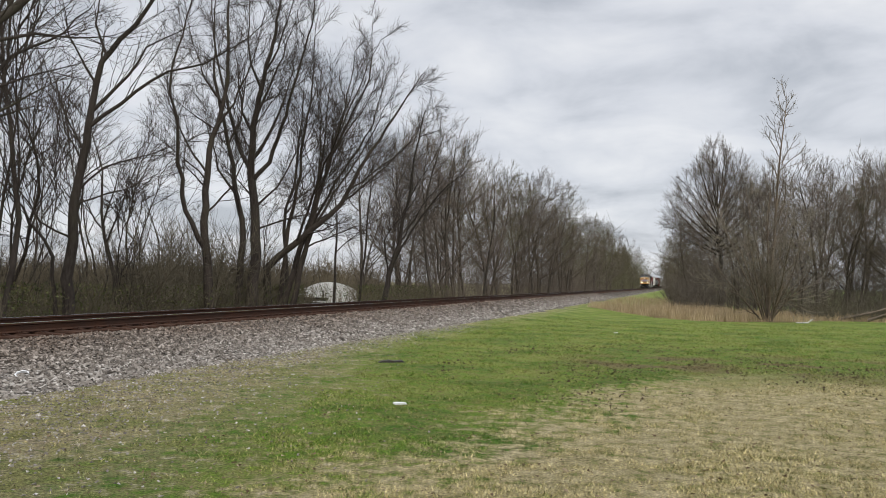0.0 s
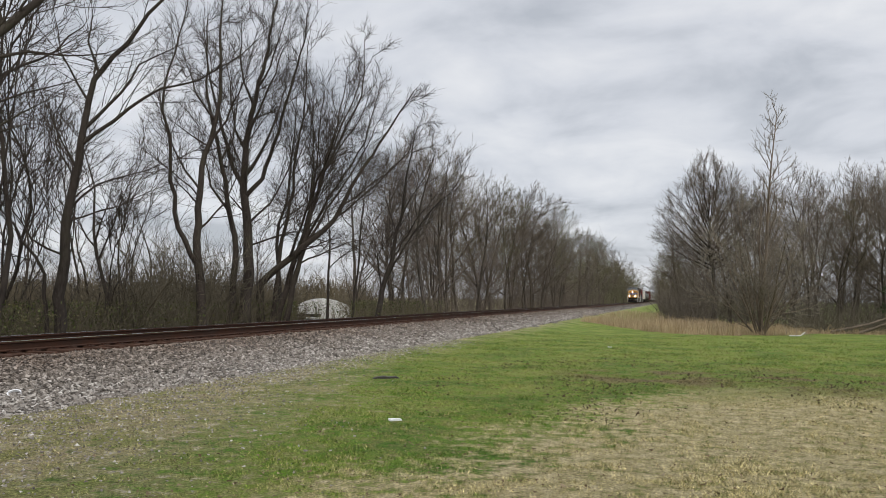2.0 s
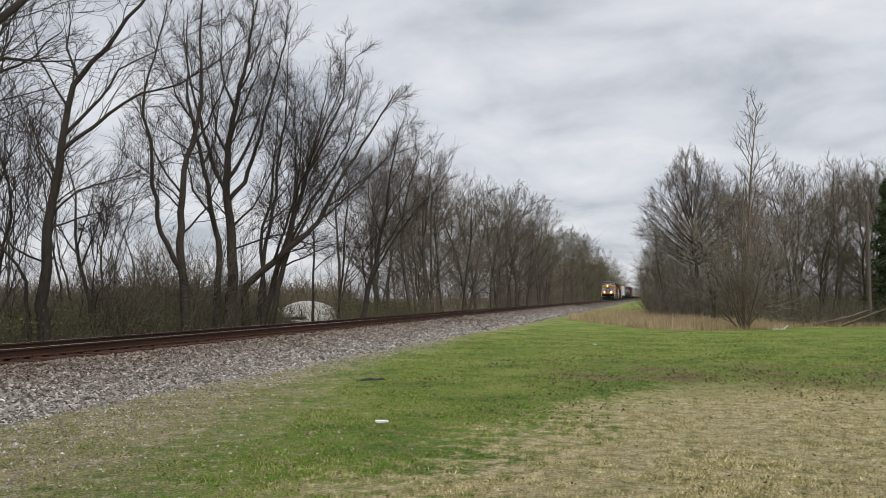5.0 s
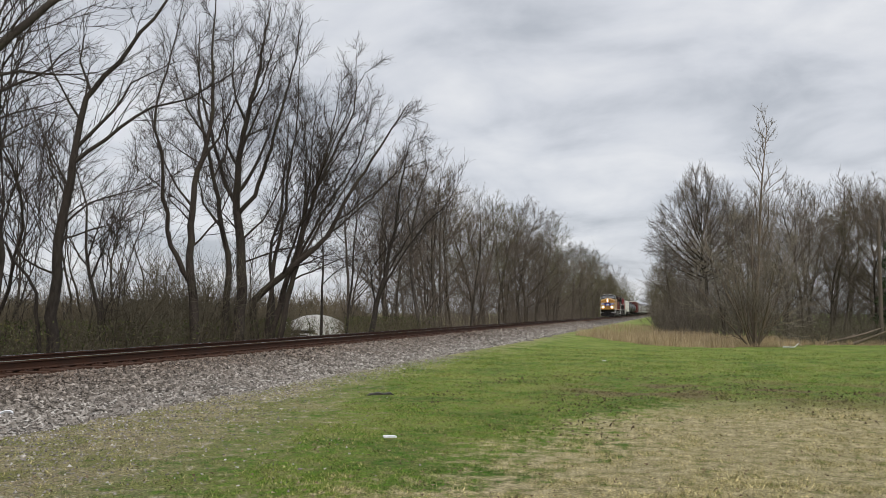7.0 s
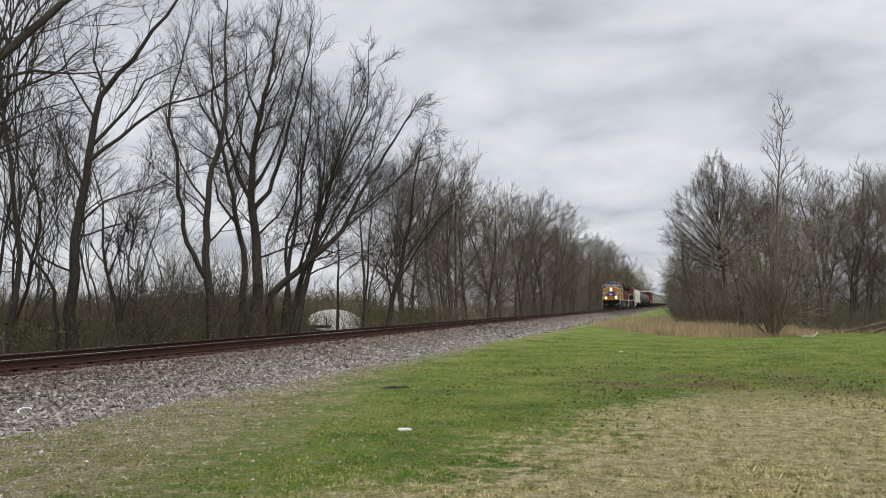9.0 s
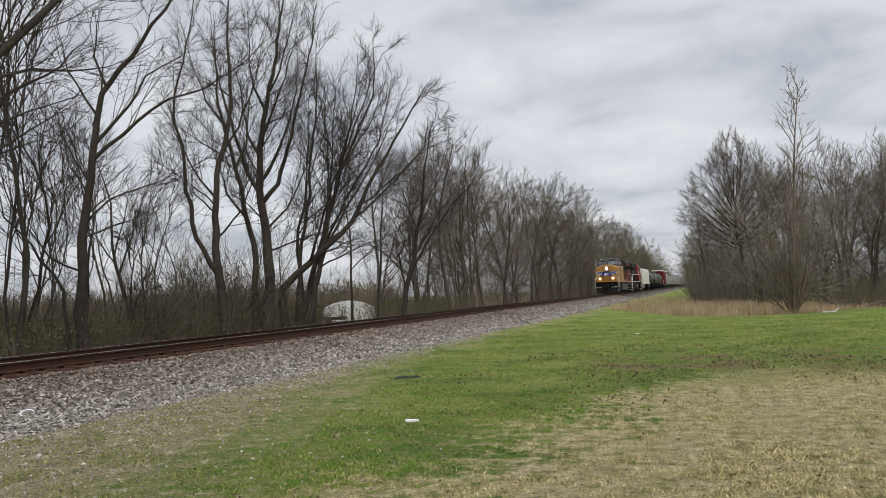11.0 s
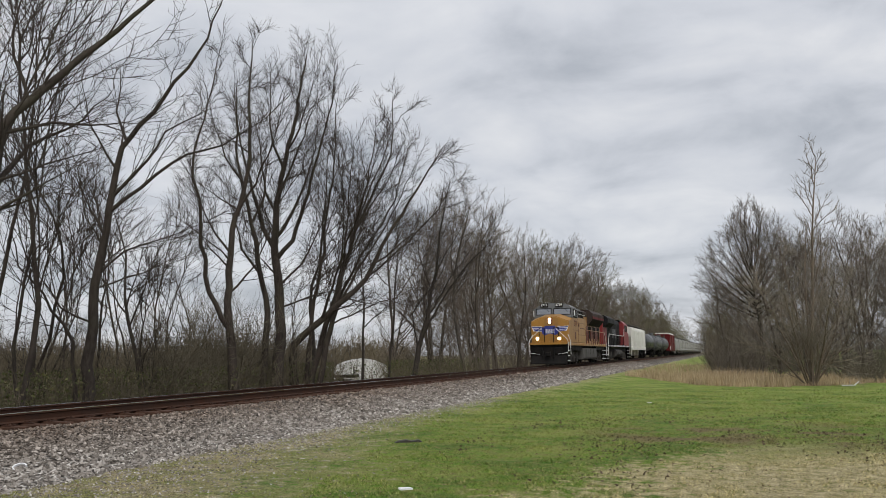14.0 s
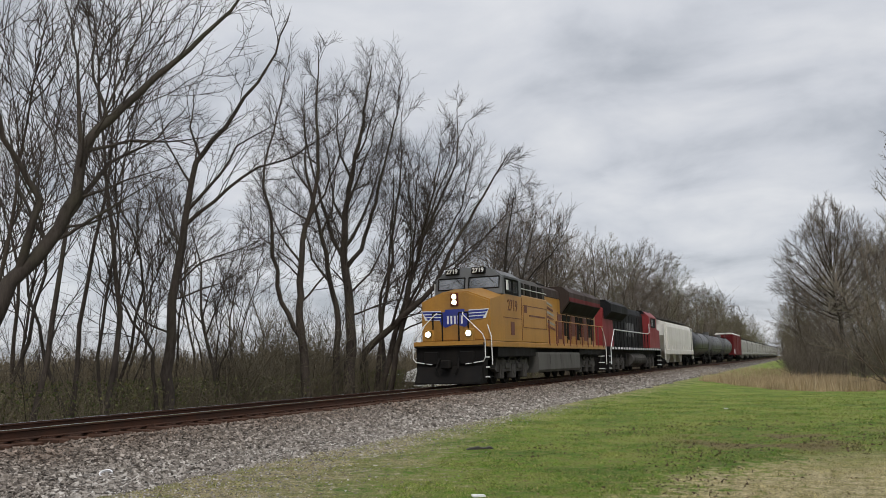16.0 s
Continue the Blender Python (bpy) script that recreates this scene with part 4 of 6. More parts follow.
def build_lawn_blades():
    rng = np.random.default_rng(8)
    n = 520000
    r = 4.2 * (60 / 4.2) ** rng.random(n)
    a = np.radians(rng.uniform(-16, 50, n))
    x, y = -r * np.sin(a), r * np.cos(a)
    rim = np.maximum(-2.6 - 0.21 * y, -7.3)
    keep = (x > -8.1 + rng.normal(0, 0.4, n)) & (y < 48) & (rng.random(n) < np.clip((58 - r) / 32, 0, 1))
    x, y, r, rim = x[keep], y[keep], r[keep], rim[keep]
    tuft = np.array([noise.noise(Vector((px * 2.3, py * 2.3, 0))) + 0.6 * noise.noise(Vector((px * 0.6, py * 0.6, 4))) for px, py in zip(x, y)])
    keep = rng.random(len(x)) < np.clip(0.6 + 0.8 * tuft, 0.1, 1) * np.where(x < rim, 0.3, 1.0)
    x, y, tuft, r = x[keep], y[keep], tuft[keep], r[keep]
    n = len(x)
    z = np.array([ground_z(px, py) for px, py in zip(x, y)])
    h = np.clip(rng.normal(0.016, 0.007, n) * (1 + 0.8 * tuft), 0.007, 0.06) * (1 + r * 0.02)
    w = rng.uniform(0.0025, 0.0055, n) * (0.7 + r * 0.1)
    g = rng.uniform(0, 6.283, n)
    side = np.stack([np.cos(g), np.sin(g), np.zeros(n)], 1) * w[:, None]
    lean = np.stack([rng.normal(0, 0.75, n), rng.normal(0, 0.75, n), np.ones(n)], 1) * h[:, None]
    p = np.stack([x, y, z - 0.003], 1)
    v = np.stack([p - side, p + side, p + lean], 1)
    ob = raw_part("lawn_grass", v.reshape(-1, 3).tolist(), np.arange(3 * n).reshape(-1, 3).tolist(), BLADES, None, "short mixed green and straw grass blades")
    tagged(ob, "", "grass", "", "stuff")
    # dead leaves and clippings lying on the lawn
    n = 7000
    r = 4.3 * (30 / 4.3) ** rng.random(n)
    a = np.radians(rng.uniform(-17, 50, n))
    x, y = -r * np.sin(a), r * np.cos(a)
    keep = x > -8.6
    x, y = x[keep], y[keep]
    n = len(x)
    c = np.stack([x, y, [ground_z(px, py) + 0.02 for px, py in zip(x, y)]], 1)
    v = c[:, None, :] + rng.normal(0, 1, (n, 3, 3)) * np.array([0.014, 0.014, 0.008])
    ob = raw_part("leaf_litter", v.reshape(-1, 3).tolist(), np.arange(3 * n).reshape(-1, 3).tolist(), DEAD_LEAF, None, "scattered dead leaves and clippings on the lawn")
    tagged(ob, "", "leaf litter", "", "stuff")


def build_tall_grass():
    rng = np.random.default_rng(9)
    pts = []
    while len(pts) < 26000:
        x, y = rng.uniform(-6.6, 14), rng.uniform(47, 72)
        edge = 67 - 2.6 * (x + 6.1) if x < 0 else (51.2 - 0.75 * x if x < 3.6 else (50.5 + 1.2 * (x - 3.6) if x < 9 else 57))
        edge += 1.3 * noise.noise(Vector((x * 0.7, y * 0.3, 5)))
        if y > edge and rng.random() < 0.35 + 0.65 * ease(-7, 1, x):
            pts.append((x, y))
    for _ in range(9000):
        y = 66 + 60 * rng.random() ** 2
        pts.append((rng.uniform(-7.2, 3), y))
    p = np.array([(x, y, ground_z(x, y) - 0.02) for x, y in pts])
    n = len(p)
    h = np.clip(rng.normal(0.62, 0.2, n), 0.2, 1.2) * np.array([0.75 + 0.5 * noise.noise(Vector((x * 0.5, y * 0.5, 9))) for x, y in pts])
    h *= np.where((p[:, 0] > 3.4), 0.62, 1.0)
    g = rng.uniform(0, 6.283, n)
    side = np.stack([np.cos(g), np.sin(g), np.zeros(n)], 1) * rng.uniform(0.008, 0.02, n)[:, None]
    lean = np.stack([rng.normal(0, 0.22, n), rng.normal(0, 0.22, n), np.ones(n)], 1) * h[:, None]
    v = np.stack([p - side, p + side, p + lean], 1)
    ob = raw_part("tall_dry_grass", v.reshape(-1, 3).tolist(), np.arange(3 * n).reshape(-1, 3).tolist(), TALL_GRASS, None, "band of tall dry tan grass at the lawn's edge")
    tagged(ob, "", "grass", "", "stuff")


def build_right_side():
    # the many-stemmed tree that stands alone at the lawn's edge
    base = turned(4.95, 53.5, 0)
    lone = thing("multi_stem_tree", "many-stemmed bare tree fanning from its base with a tall spire", "tree", "", "", base)
    spire = grow(501, height=14.6, girth=0.13, lean=(0.03, 0), fork=0.28, limbs=20, seconds=5, thirds=3, fourths=1, spread=(22, 42), stems=1, wander=0.035, fullness=0.5, coarse=1.8)
    fan = grow(502, height=10.0, girth=0.085, fork=0.1, limbs=17, seconds=7, thirds=4, fourths=1, spread=(24, 60), stems=14, wander=0.05, fullness=0.8, out=(0.15, 0.95), rise=0.03, coarse=1.3)
    v, f = merge([sweep(spire[0] + fan[0], 6), sweep(spire[1] + fan[1], 4)])
    raw_part("trunk", v, f, BARK_TAN, lone, "tan-grey clustered stems", True)
    v, f = merge([sweep(spire[2] + fan[2], 3), sweep(spire[3] + fan[3], 3), sweep(spire[4] + fan[4], 3)])
    raw_part("crown", v, f, TWIG_PALE, lone, "bare reddish-tan twigs", True)
    # the broad rounded crown behind it
    fan_out = [(0, 4.4 + 0.34 * k, 0.11 - 0.003 * k, ((1.6, sgn * (66 - 5.4 * k)), (1.7, sgn * (60 - 5 * k)), (1.5, sgn * (52 - 4.6 * k)))) for k in range(12) for sgn in (-1, 1)]
    lv = grow_shaped(511, 3.0, 77, [(0, 0.22, ((3.0, 0), (3.0, -4), (3.0, 2), (2.6, 3)))], fan_out, 16, 11, 7, 2, 1.5)
    round_tree = thing("round_crowned_tree", "broad bare tree with a rounded crown", "tree", "", "", turned(3.2, 77, 0, 1.08))
    v, f = merge([sweep(lv[0], 8), sweep(lv[1], 5)])
    raw_part("trunk", v, f, BARK, round_tree, "", True)
    v, f = merge([sweep(lv[2], 3), sweep(lv[3], 3), sweep(lv[4], 3)])
    raw_part("crown", v, f, TWIG_HAZED, round_tree, "bare twigs", True)
    tree("leaning_tree", "bare tree reaching out over the track", BARK_HAZED, TWIG_HAZED, 512, "tree", "", turned(1.2, 92, 0), height=10.5, girth=0.16, lean=(-0.3, -0.1), fork=0.2, limbs=13, seconds=8, thirds=6, fourths=1, spread=(25, 55), stems=1, coarse=1.5)
    # utility pole
    pole = thing("utility_pole", "weathered grey wooden utility pole beside the wood", "utility pole", "", "", turned(13.35, 60, 0))
    bm = bmesh.new()
    add_cylinder(bm, (0, 0, -0.3), (0.05, 0, 8.1), 0.13, 12, 0.10)
    part("shaft", bm, POLE_WOOD, pole)
    bm = bmesh.new()
    add_cylinder(bm, (0.04, 0, 8.08), (0.04, 0, 8.22), 0.035, 8)
    part("pin", bm, TRUCK_GREY, pole)
    # cedar
    rng = np.random.default_rng(41)
    cedar = thing("cedar_tree", "dark green cedar at the wood's edge", "tree", "", "", turned(15.6, 64, 0))
    bm = bmesh.new()
    add_cylinder(bm, (0, 0, -0.3), (0, 0, 9.5), 0.16, 8, 0.03)
    part("trunk", bm, BARK, cedar)
    n = 15000
    z = 9.8 * rng.random(n) ** 1.25
    rad = (0.25 + 2.0 * (1 - z / 9.9)) * np.sqrt(rng.random(n)) * (0.8 + 0.35 * np.sin(z * 5 + rng.normal(0, 0.5, n)))
    a = rng.uniform(0, 6.283, n)
    c = np.stack([rad * np.cos(a), rad * np.sin(a), z + 0.3 - 0.15 * rad], 1)
    v = c[:, None, :] + rng.normal(0, 1, (n, 3, 3)) * 0.075
    raw_part("foliage", v.reshape(-1, 3).tolist(), np.arange(3 * n).reshape(-1, 3).tolist(), LEAF_CEDAR, cedar, "dense dark needle sprays")
    # fallen timber and a bright cut limb on the grass
    bm = bmesh.new()
    add_cylinder(bm, (-0.75, 0, 0.1), (0.35, 0.1, 0.1), 0.05, 8)
    add_cylinder(bm, (0.3, 0.1, 0.1), (0.72, 0.25, 0.42), 0.055, 8, 0.04)
    limb_ob = part("cut_limb", bm, SHED_WHITE, None, "pale barkless cut limb lying on the lawn")
    limb_ob.matrix_basis = turned(6.75, 51.6, 8, 0.62)
    tagged(limb_ob, "", "branch")
    for k, (x, y, ln, rz, up) in enumerate(((9.6, 58, 4.2, 20, 12), (11.2, 57.6, 3.2, -25, 18), (10.4, 58.6, 3.6, 60, 8))):
        path = limb(random.Random(60 + k), Vector((0, 0, 0.1)), Vector((1, 0, math.tan(radians(up)))), ln, 0.11, 6, 0.05, 0.0, 0.35)
        v, f = sweep([path], 7)
        log = raw_part("fallen_log", v, f, BARK_TAN, None, "weathered fallen log in the brambles", True)
        log.matrix_basis = turned(x, y, rz)
        tagged(log, "", "log", "fallen logs")
    # small white scraps on the lawn
    for x, y, s in ((-3.42, 10.07, 0.09), (-2.14, 28.75, 0.09)):
        bm = bmesh.new()
        rr = random.Random(int(y))
        ring = [bm.verts.new((s * math.cos(k * 0.785) * rr.uniform(0.6, 1.1), 0.55 * s * math.sin(k * 0.785) * rr.uniform(0.6, 1.1), rr.uniform(0.03, 0.05))) for k in range(8)]
        low = [bm.verts.new((v.co.x, v.co.y, v.co.z - 0.02)) for v in ring]
        bm.faces.new(ring)
        bm.faces.new(low[::-1])
        for k in range(8):
            bm.faces.new((ring[k], low[k], low[(k + 1) % 8], ring[(k + 1) % 8]))
        bmesh.ops.recalc_face_normals(bm, faces=bm.faces[:])
        scrap = part("paper_scrap", bm, STRIPE, None, "crumpled white paper scrap on the grass")
        scrap.matrix_basis = turned(x, y, 10, 1, 0.02)
        tagged(scrap, "", "litter", "paper scraps")
    # white curled strip on the stones
    bm = bmesh.new()
    arc = [(0.1 * math.cos(radians(a)), 0.08 * math.sin(radians(a))) for a in range(20, 250, 20)]
    add_prism(bm, arc + [(p * 0.8, q * 0.78) for p, q in reversed(arc)], -0.015, 0.015)
    strip = part("plastic_strip", bm, STRIPE, None, "curled white plastic strip on the ballast")
    strip.matrix_basis = pose(-9.1, 9.9, ballast_z(-9.1, 9.9) + 0.05, -58, 0, 20)
    tagged(strip, "", "litter")
    # dark clump of weeds by the verge, simplified to a flat slab
    bm = bmesh.new()
    add_prism(bm, [(-0.27, -0.02), (-0.2, 0.01), (-0.05, 0.03), (0.06, 0.012), (0.2, 0.026), (0.26, -0.01)], -0.1, 0.08)
    flat = part("rubber_mat", bm, HOOD_GREY, None, "dark clump of weeds in the grass, built as a flat slab")
    flat.matrix_basis = turned(-5.45, 15.45, 25, 1, 0.02)
    tagged(flat, "", "litter")


def build_shed():
    """The pale round-roofed shed beyond the line, with the open trailer beside it."""
    shed = thing("round_roof_shed", "white round-roofed shed seen through the trees", "shed", "", "", pose(-27.5, 62.5, -1.55, 0, 0, 24))
    arc = [(2.5 * math.cos(radians(a)), 1.5 + 1.45 * math.sin(radians(a))) for a in range(0, 181, 15)]
    bm = bmesh.new()
    add_prism(bm, arc, -4, 4)
    roof = part("roof", bm, SHED_WHITE, shed, "curved white roof")
    bm = bmesh.new()
    add_box(bm, -2.42, 2.42, -3.9, 3.9, 0, 1.5)
    wall = part("wall", bm, SHED_WHITE, shed)
    # black slab on the closed wall paints the shade inside a doorway
    bm = bmesh.new()
    add_box(bm, -2.3, -0.7, -3.95, -3.88, 0.4, 1.45)
    part("opening", bm, DARK_GAP, wall, "black panel standing in for a doorway's dark inside")
    for k in range(6):
        bm = bmesh.new()
        add_prism(bm, [(p * 1.01, 1.5 + (q - 1.5) * 1.02) for p, q in arc] + [(p * 0.99, 1.5 + (q - 1.5) * 0.99) for p, q in reversed(arc)], -3.9 + 1.55 * k, -3.84 + 1.55 * k)
        part("roof_rib", bm, SHED_WHITE, roof)
    trailer = thing("utility_trailer", "low dark utility trailer beside the shed", "trailer", "", "", pose(-26.6, 56.0, -0.45, 0, 0, 15))
    bm = bmesh.new()
    add_box(bm, -1.6, 1.6, -0.9, 0.9, 0.55, 0.75, 0.03)
    part("deck", bm, UNDER, trailer)
    for x in (-1.5, 0, 1.5):
        bm = bmesh.new()
        add_box(bm, x - 0.04, x + 0.04, -0.92, -0.84, 0.75, 1.35)
        part("stake", bm, UNDER, trailer)
    bm = bmesh.new()
    add_box(bm, -1.6, 1.6, -0.92, -0.86, 1.3, 1.38)
    part("top_rail", bm, SHED_WHITE, trailer)
    for x in (-0.5, 0.5):
        bm = bmesh.new()
        add_cylinder(bm, (x, -0.95, 0.32), (x, -0.75, 0.32), 0.32, 14)
        part("tyre", bm, DARK_GAP, trailer)


build_undergrowth()
build_leaves()
build_weeds()
build_lawn_blades()
build_tall_grass()
build_right_side()
build_shed()

# ---- the train: x towards the lawn, y back along the train from the front coupler, z over the rails ----
WHEELS = []
wheel_mesh = None


def wheel_pair(parent, y, radius=0.5):
    """An axle with its two flanged wheels, which turns as the train rolls."""
    global wheel_mesh
    if wheel_mesh is None:
        bm = bmesh.new()
        add_cylinder(bm, (-0.9, 0, 0), (0.9, 0, 0), 0.09, 8)
        for s in (-1, 1):
            add_cylinder(bm, (s * 0.70, 0, 0), (s * 0.82, 0, 0), radius, 22)
            add_cylinder(bm, (s * 0.67, 0, 0), (s * 0.70, 0, 0), radius + 0.025, 22)
            add_cylinder(bm, (s * 0.82, 0, 0), (s * 0.86, 0, 0), radius * 0.8, 18, radius * 0.6)
            for k in range(5):
                a = 6.283 * k / 5
                add_box(bm, s * 0.86 - 0.015, s * 0.86 + 0.015, 0.28 * math.cos(a) - 0.05, 0.28 * math.cos(a) + 0.05, 0.28 * math.sin(a) - 0.05, 0.28 * math.sin(a) + 0.05)
        wheel_mesh = bpy.data.meshes.new("wheelset")
        bm.to_mesh(wheel_mesh)
        bm.free()
        wheel_mesh.materials.append(UNDER)
    ob = new("wheelset", wheel_mesh)
    ob.parent = parent
    ob.matrix_basis = pose(0, y, 0.5)
    tagged(ob, "steel wheels on an axle")
    WHEELS.append((ob, y))
    return ob


def loco_truck(car, y0, y1):
    bm = bmesh.new()
    for s in (-1, 1):
        xa, xb = (0.92, 1.14) if s > 0 else (-1.14, -0.92)
        add_prism(bm, [(y0, 0.62), (y0 + 0.3, 0.98), (y1 - 0.3, 0.98), (y1, 0.62), (y1 - 0.25, 0.5), (y0 + 0.25, 0.5)], xa, xb, "x")
        for k in range(3):
            yc = y0 + 0.75 + k * (y1 - y0 - 1.5) / 2
            add_box(bm, xa - 0.02, xb + 0.06, yc - 0.24, yc + 0.24, 0.22, 0.8, 0.03)
            add_cylinder(bm, (s * 1.1, yc, 0.5), (s * 1.22, yc, 0.5), 0.13, 10)
            for o in (-0.42, 0.42):
                add_cylinder(bm, (s * 1.08, yc + o, 0.55), (s * 1.08, yc + o, 1.05), 0.085, 8)
        for k in range(2):
            yc = y0 + 1.5 + k * (y1 - y0 - 3.0)
            add_box(bm, s * 1.16 - 0.05, s * 1.16 + 0.05, yc - 0.3, yc + 0.3, 0.62, 0.86, 0.02)
            add_cylinder(bm, (s * 1.15, yc, 0.9), (s * 1.15, yc + 0.45, 1.15), 0.06, 8)
    truck = part("truck", bm, TRUCK_GREY, car, "dusty grey three-axle truck frame")
    for k in range(3):
        wheel_pair(truck, y0 + 0.75 + k * (y1 - y0 - 1.5) / 2)
    return truck


def freight_truck(car, yc):
    bm = bmesh.new()
    for s in (-1, 1):
        xa, xb = (0.92, 1.1) if s > 0 else (-1.1, -0.92)
        add_prism(bm, [(yc - 1.2, 0.4), (yc - 1.2, 0.66), (yc - 0.5, 0.82), (yc + 0.5, 0.82), (yc + 1.2, 0.66), (yc + 1.2, 0.4), (yc + 0.85, 0.4), (yc + 0.4, 0.24), (yc - 0.4, 0.24), (yc - 0.85, 0.4)], xa, xb, "x")
        for o in (-0.25, 0, 0.25):
            add_cylinder(bm, (s * 1.06, yc + o, 0.34), (s * 1.06, yc + o, 0.66), 0.08, 8)
        for o in (-0.88, 0.88):
            add_cylinder(bm, (s * 1.08, yc + o, 0.48), (s * 1.18, yc + o, 0.48), 0.11, 8)
    add_box(bm, -1.0, 1.0, yc - 0.2, yc + 0.2, 0.5, 0.8)
    truck = part("truck", bm, UNDER, car, "black cast steel truck frame")
    for o in (-0.88, 0.88):
        wheel_pair(truck, yc + o)


def lettering(name, text, size, material, parent, m, label=""):
    cu = bpy.data.curves.new(name, "FONT")
    cu.body, cu.size, cu.extrude, cu.align_x, cu.align_y = text, size, 0.008, "CENTER", "CENTER"
    cu.offset = 0.004
    tmp = bpy.data.objects.new(name, cu)
    me = bpy.data.meshes.new_from_object(tmp)
    bpy.data.objects.remove(tmp)
    me.materials.clear()
    me.materials.append(material)
    ob = new(name, me)
    ob.parent, ob.matrix_basis = parent, m
    return tagged(ob, label)


FRONT, NEAR, FAR = pose(0, 0, 0, 90, 0, 0), pose(0, 0, 0, 90, 0, 90), pose(0, 0, 0, 90, 0, -90)


def coupler(car, y, way):
    bm = bmesh.new()
    add_box(bm, -0.12, 0.12, y - 0.45 if way < 0 else y, y if way < 0 else y + 0.45, 0.72, 0.98, 0.03)
    add_box(bm, -0.2, 0.2, y - 0.5 if way < 0 else y + 0.3, y - 0.3 if way < 0 else y + 0.5, 0.68, 1.02, 0.05)
    part("coupler", bm, UNDER, car)


def corner_steps(car, y, lamp_side=-1):
    for s in (-1, 1):
        bm = bmesh.new()
        add_box(bm, s * 1.25 - 0.03, s * 1.25 + 0.03, y - 0.28, y + 0.28, 0.25, 1.5)
        for z in (0.35, 0.72, 1.1):
            add_box(bm, s * 1.38 - 0.17, s * 1.38 + 0.17, y - 0.26, y + 0.26, z - 0.02, z + 0.02)
        steps = part("corner_steps", bm, UNDER, car, "black corner steps")
        for z in (0.35, 0.72, 1.1):
            bm = bmesh.new()
            add_box(bm, s * 1.38 - 0.18, s * 1.38 + 0.18, y - 0.29, y - 0.26, z - 0.025, z + 0.025)
            part("step_edge", bm, RAILING, steps, "white step edge")


def front_rails(car, y):
    """The white handrails that run down round the nose to the steps."""
    for s in (-1, 1):
        bm = bmesh.new()
        add_pipe(bm, [(s * 0.55, y + 0.1, 2.85), (s * 0.62, y - 0.05, 2.75), (s * 1.42, y - 0.1, 2.0), (s * 1.52, y - 0.1, 1.75), (s * 1.52, y - 0.1, 1.1), (s * 1.42, y - 0.05, 0.95), (s * 0.7, y - 0.1, 0.85)], 0.02)
        part("handrail", bm, RAILING, car, "white bent handrail")
        bm = bmesh.new()
        add_pipe(bm, [(s * 1.3, y + 0.75, 2.9), (s * 1.32, y + 0.7, 2.45), (s * 1.58, y + 0.45, 1.9), (s * 1.6, y + 0.45, 0.8)], 0.02)
        part("handrail", bm, RAILING, car, "white bent handrail")
        bm = bmesh.new()
        for k in range(2):
            add_cylinder(bm, (s * (0.35 + 0.4 * k), y + 0.15, 1.75), (s * (0.35 + 0.4 * k), y + 0.15, 2.85), 0.03, 6)
        add_cylinder(bm, (s * 0.35, y + 0.15, 2.85), (s * 0.75, y + 0.15, 2.85), 0.03, 6)
        part("deck_railing", bm, UNDER, car)


def side_rails(car, y0, y1, posts, z0, z1, material, rail_material):
    for s in (-1, 1):
        for k in range(posts):
            y = y0 + (y1 - y0) * k / (posts - 1)
            bm = bmesh.new()
            add_box(bm, s * 1.5 - 0.03, s * 1.5 + 0.03, y - 0.03, y + 0.03, z0 - 0.1, z1)
            part("railing_post", bm, material, car)
        bm = bmesh.new()
        add_pipe(bm, [(s * 1.5, y0, z1), (s * 1.5, y1, z1)], 0.024)
        part("handrail", bm, rail_material, car)


def lamp(car, x, y, z, r):
    bm = bmesh.new()
    add_cylinder(bm, (x, y + 0.14, z), (x, y, z), r + 0.045, 14)
    housing = part("headlight_housing", bm, UNDER, car)
    bm = bmesh.new()
    add_cylinder(bm, (x, y + 0.02, z), (x, y - 0.015, z), r, 14)
    part("lamp_lens", bm, HEADLIGHT, housing, "lit warm white headlight")


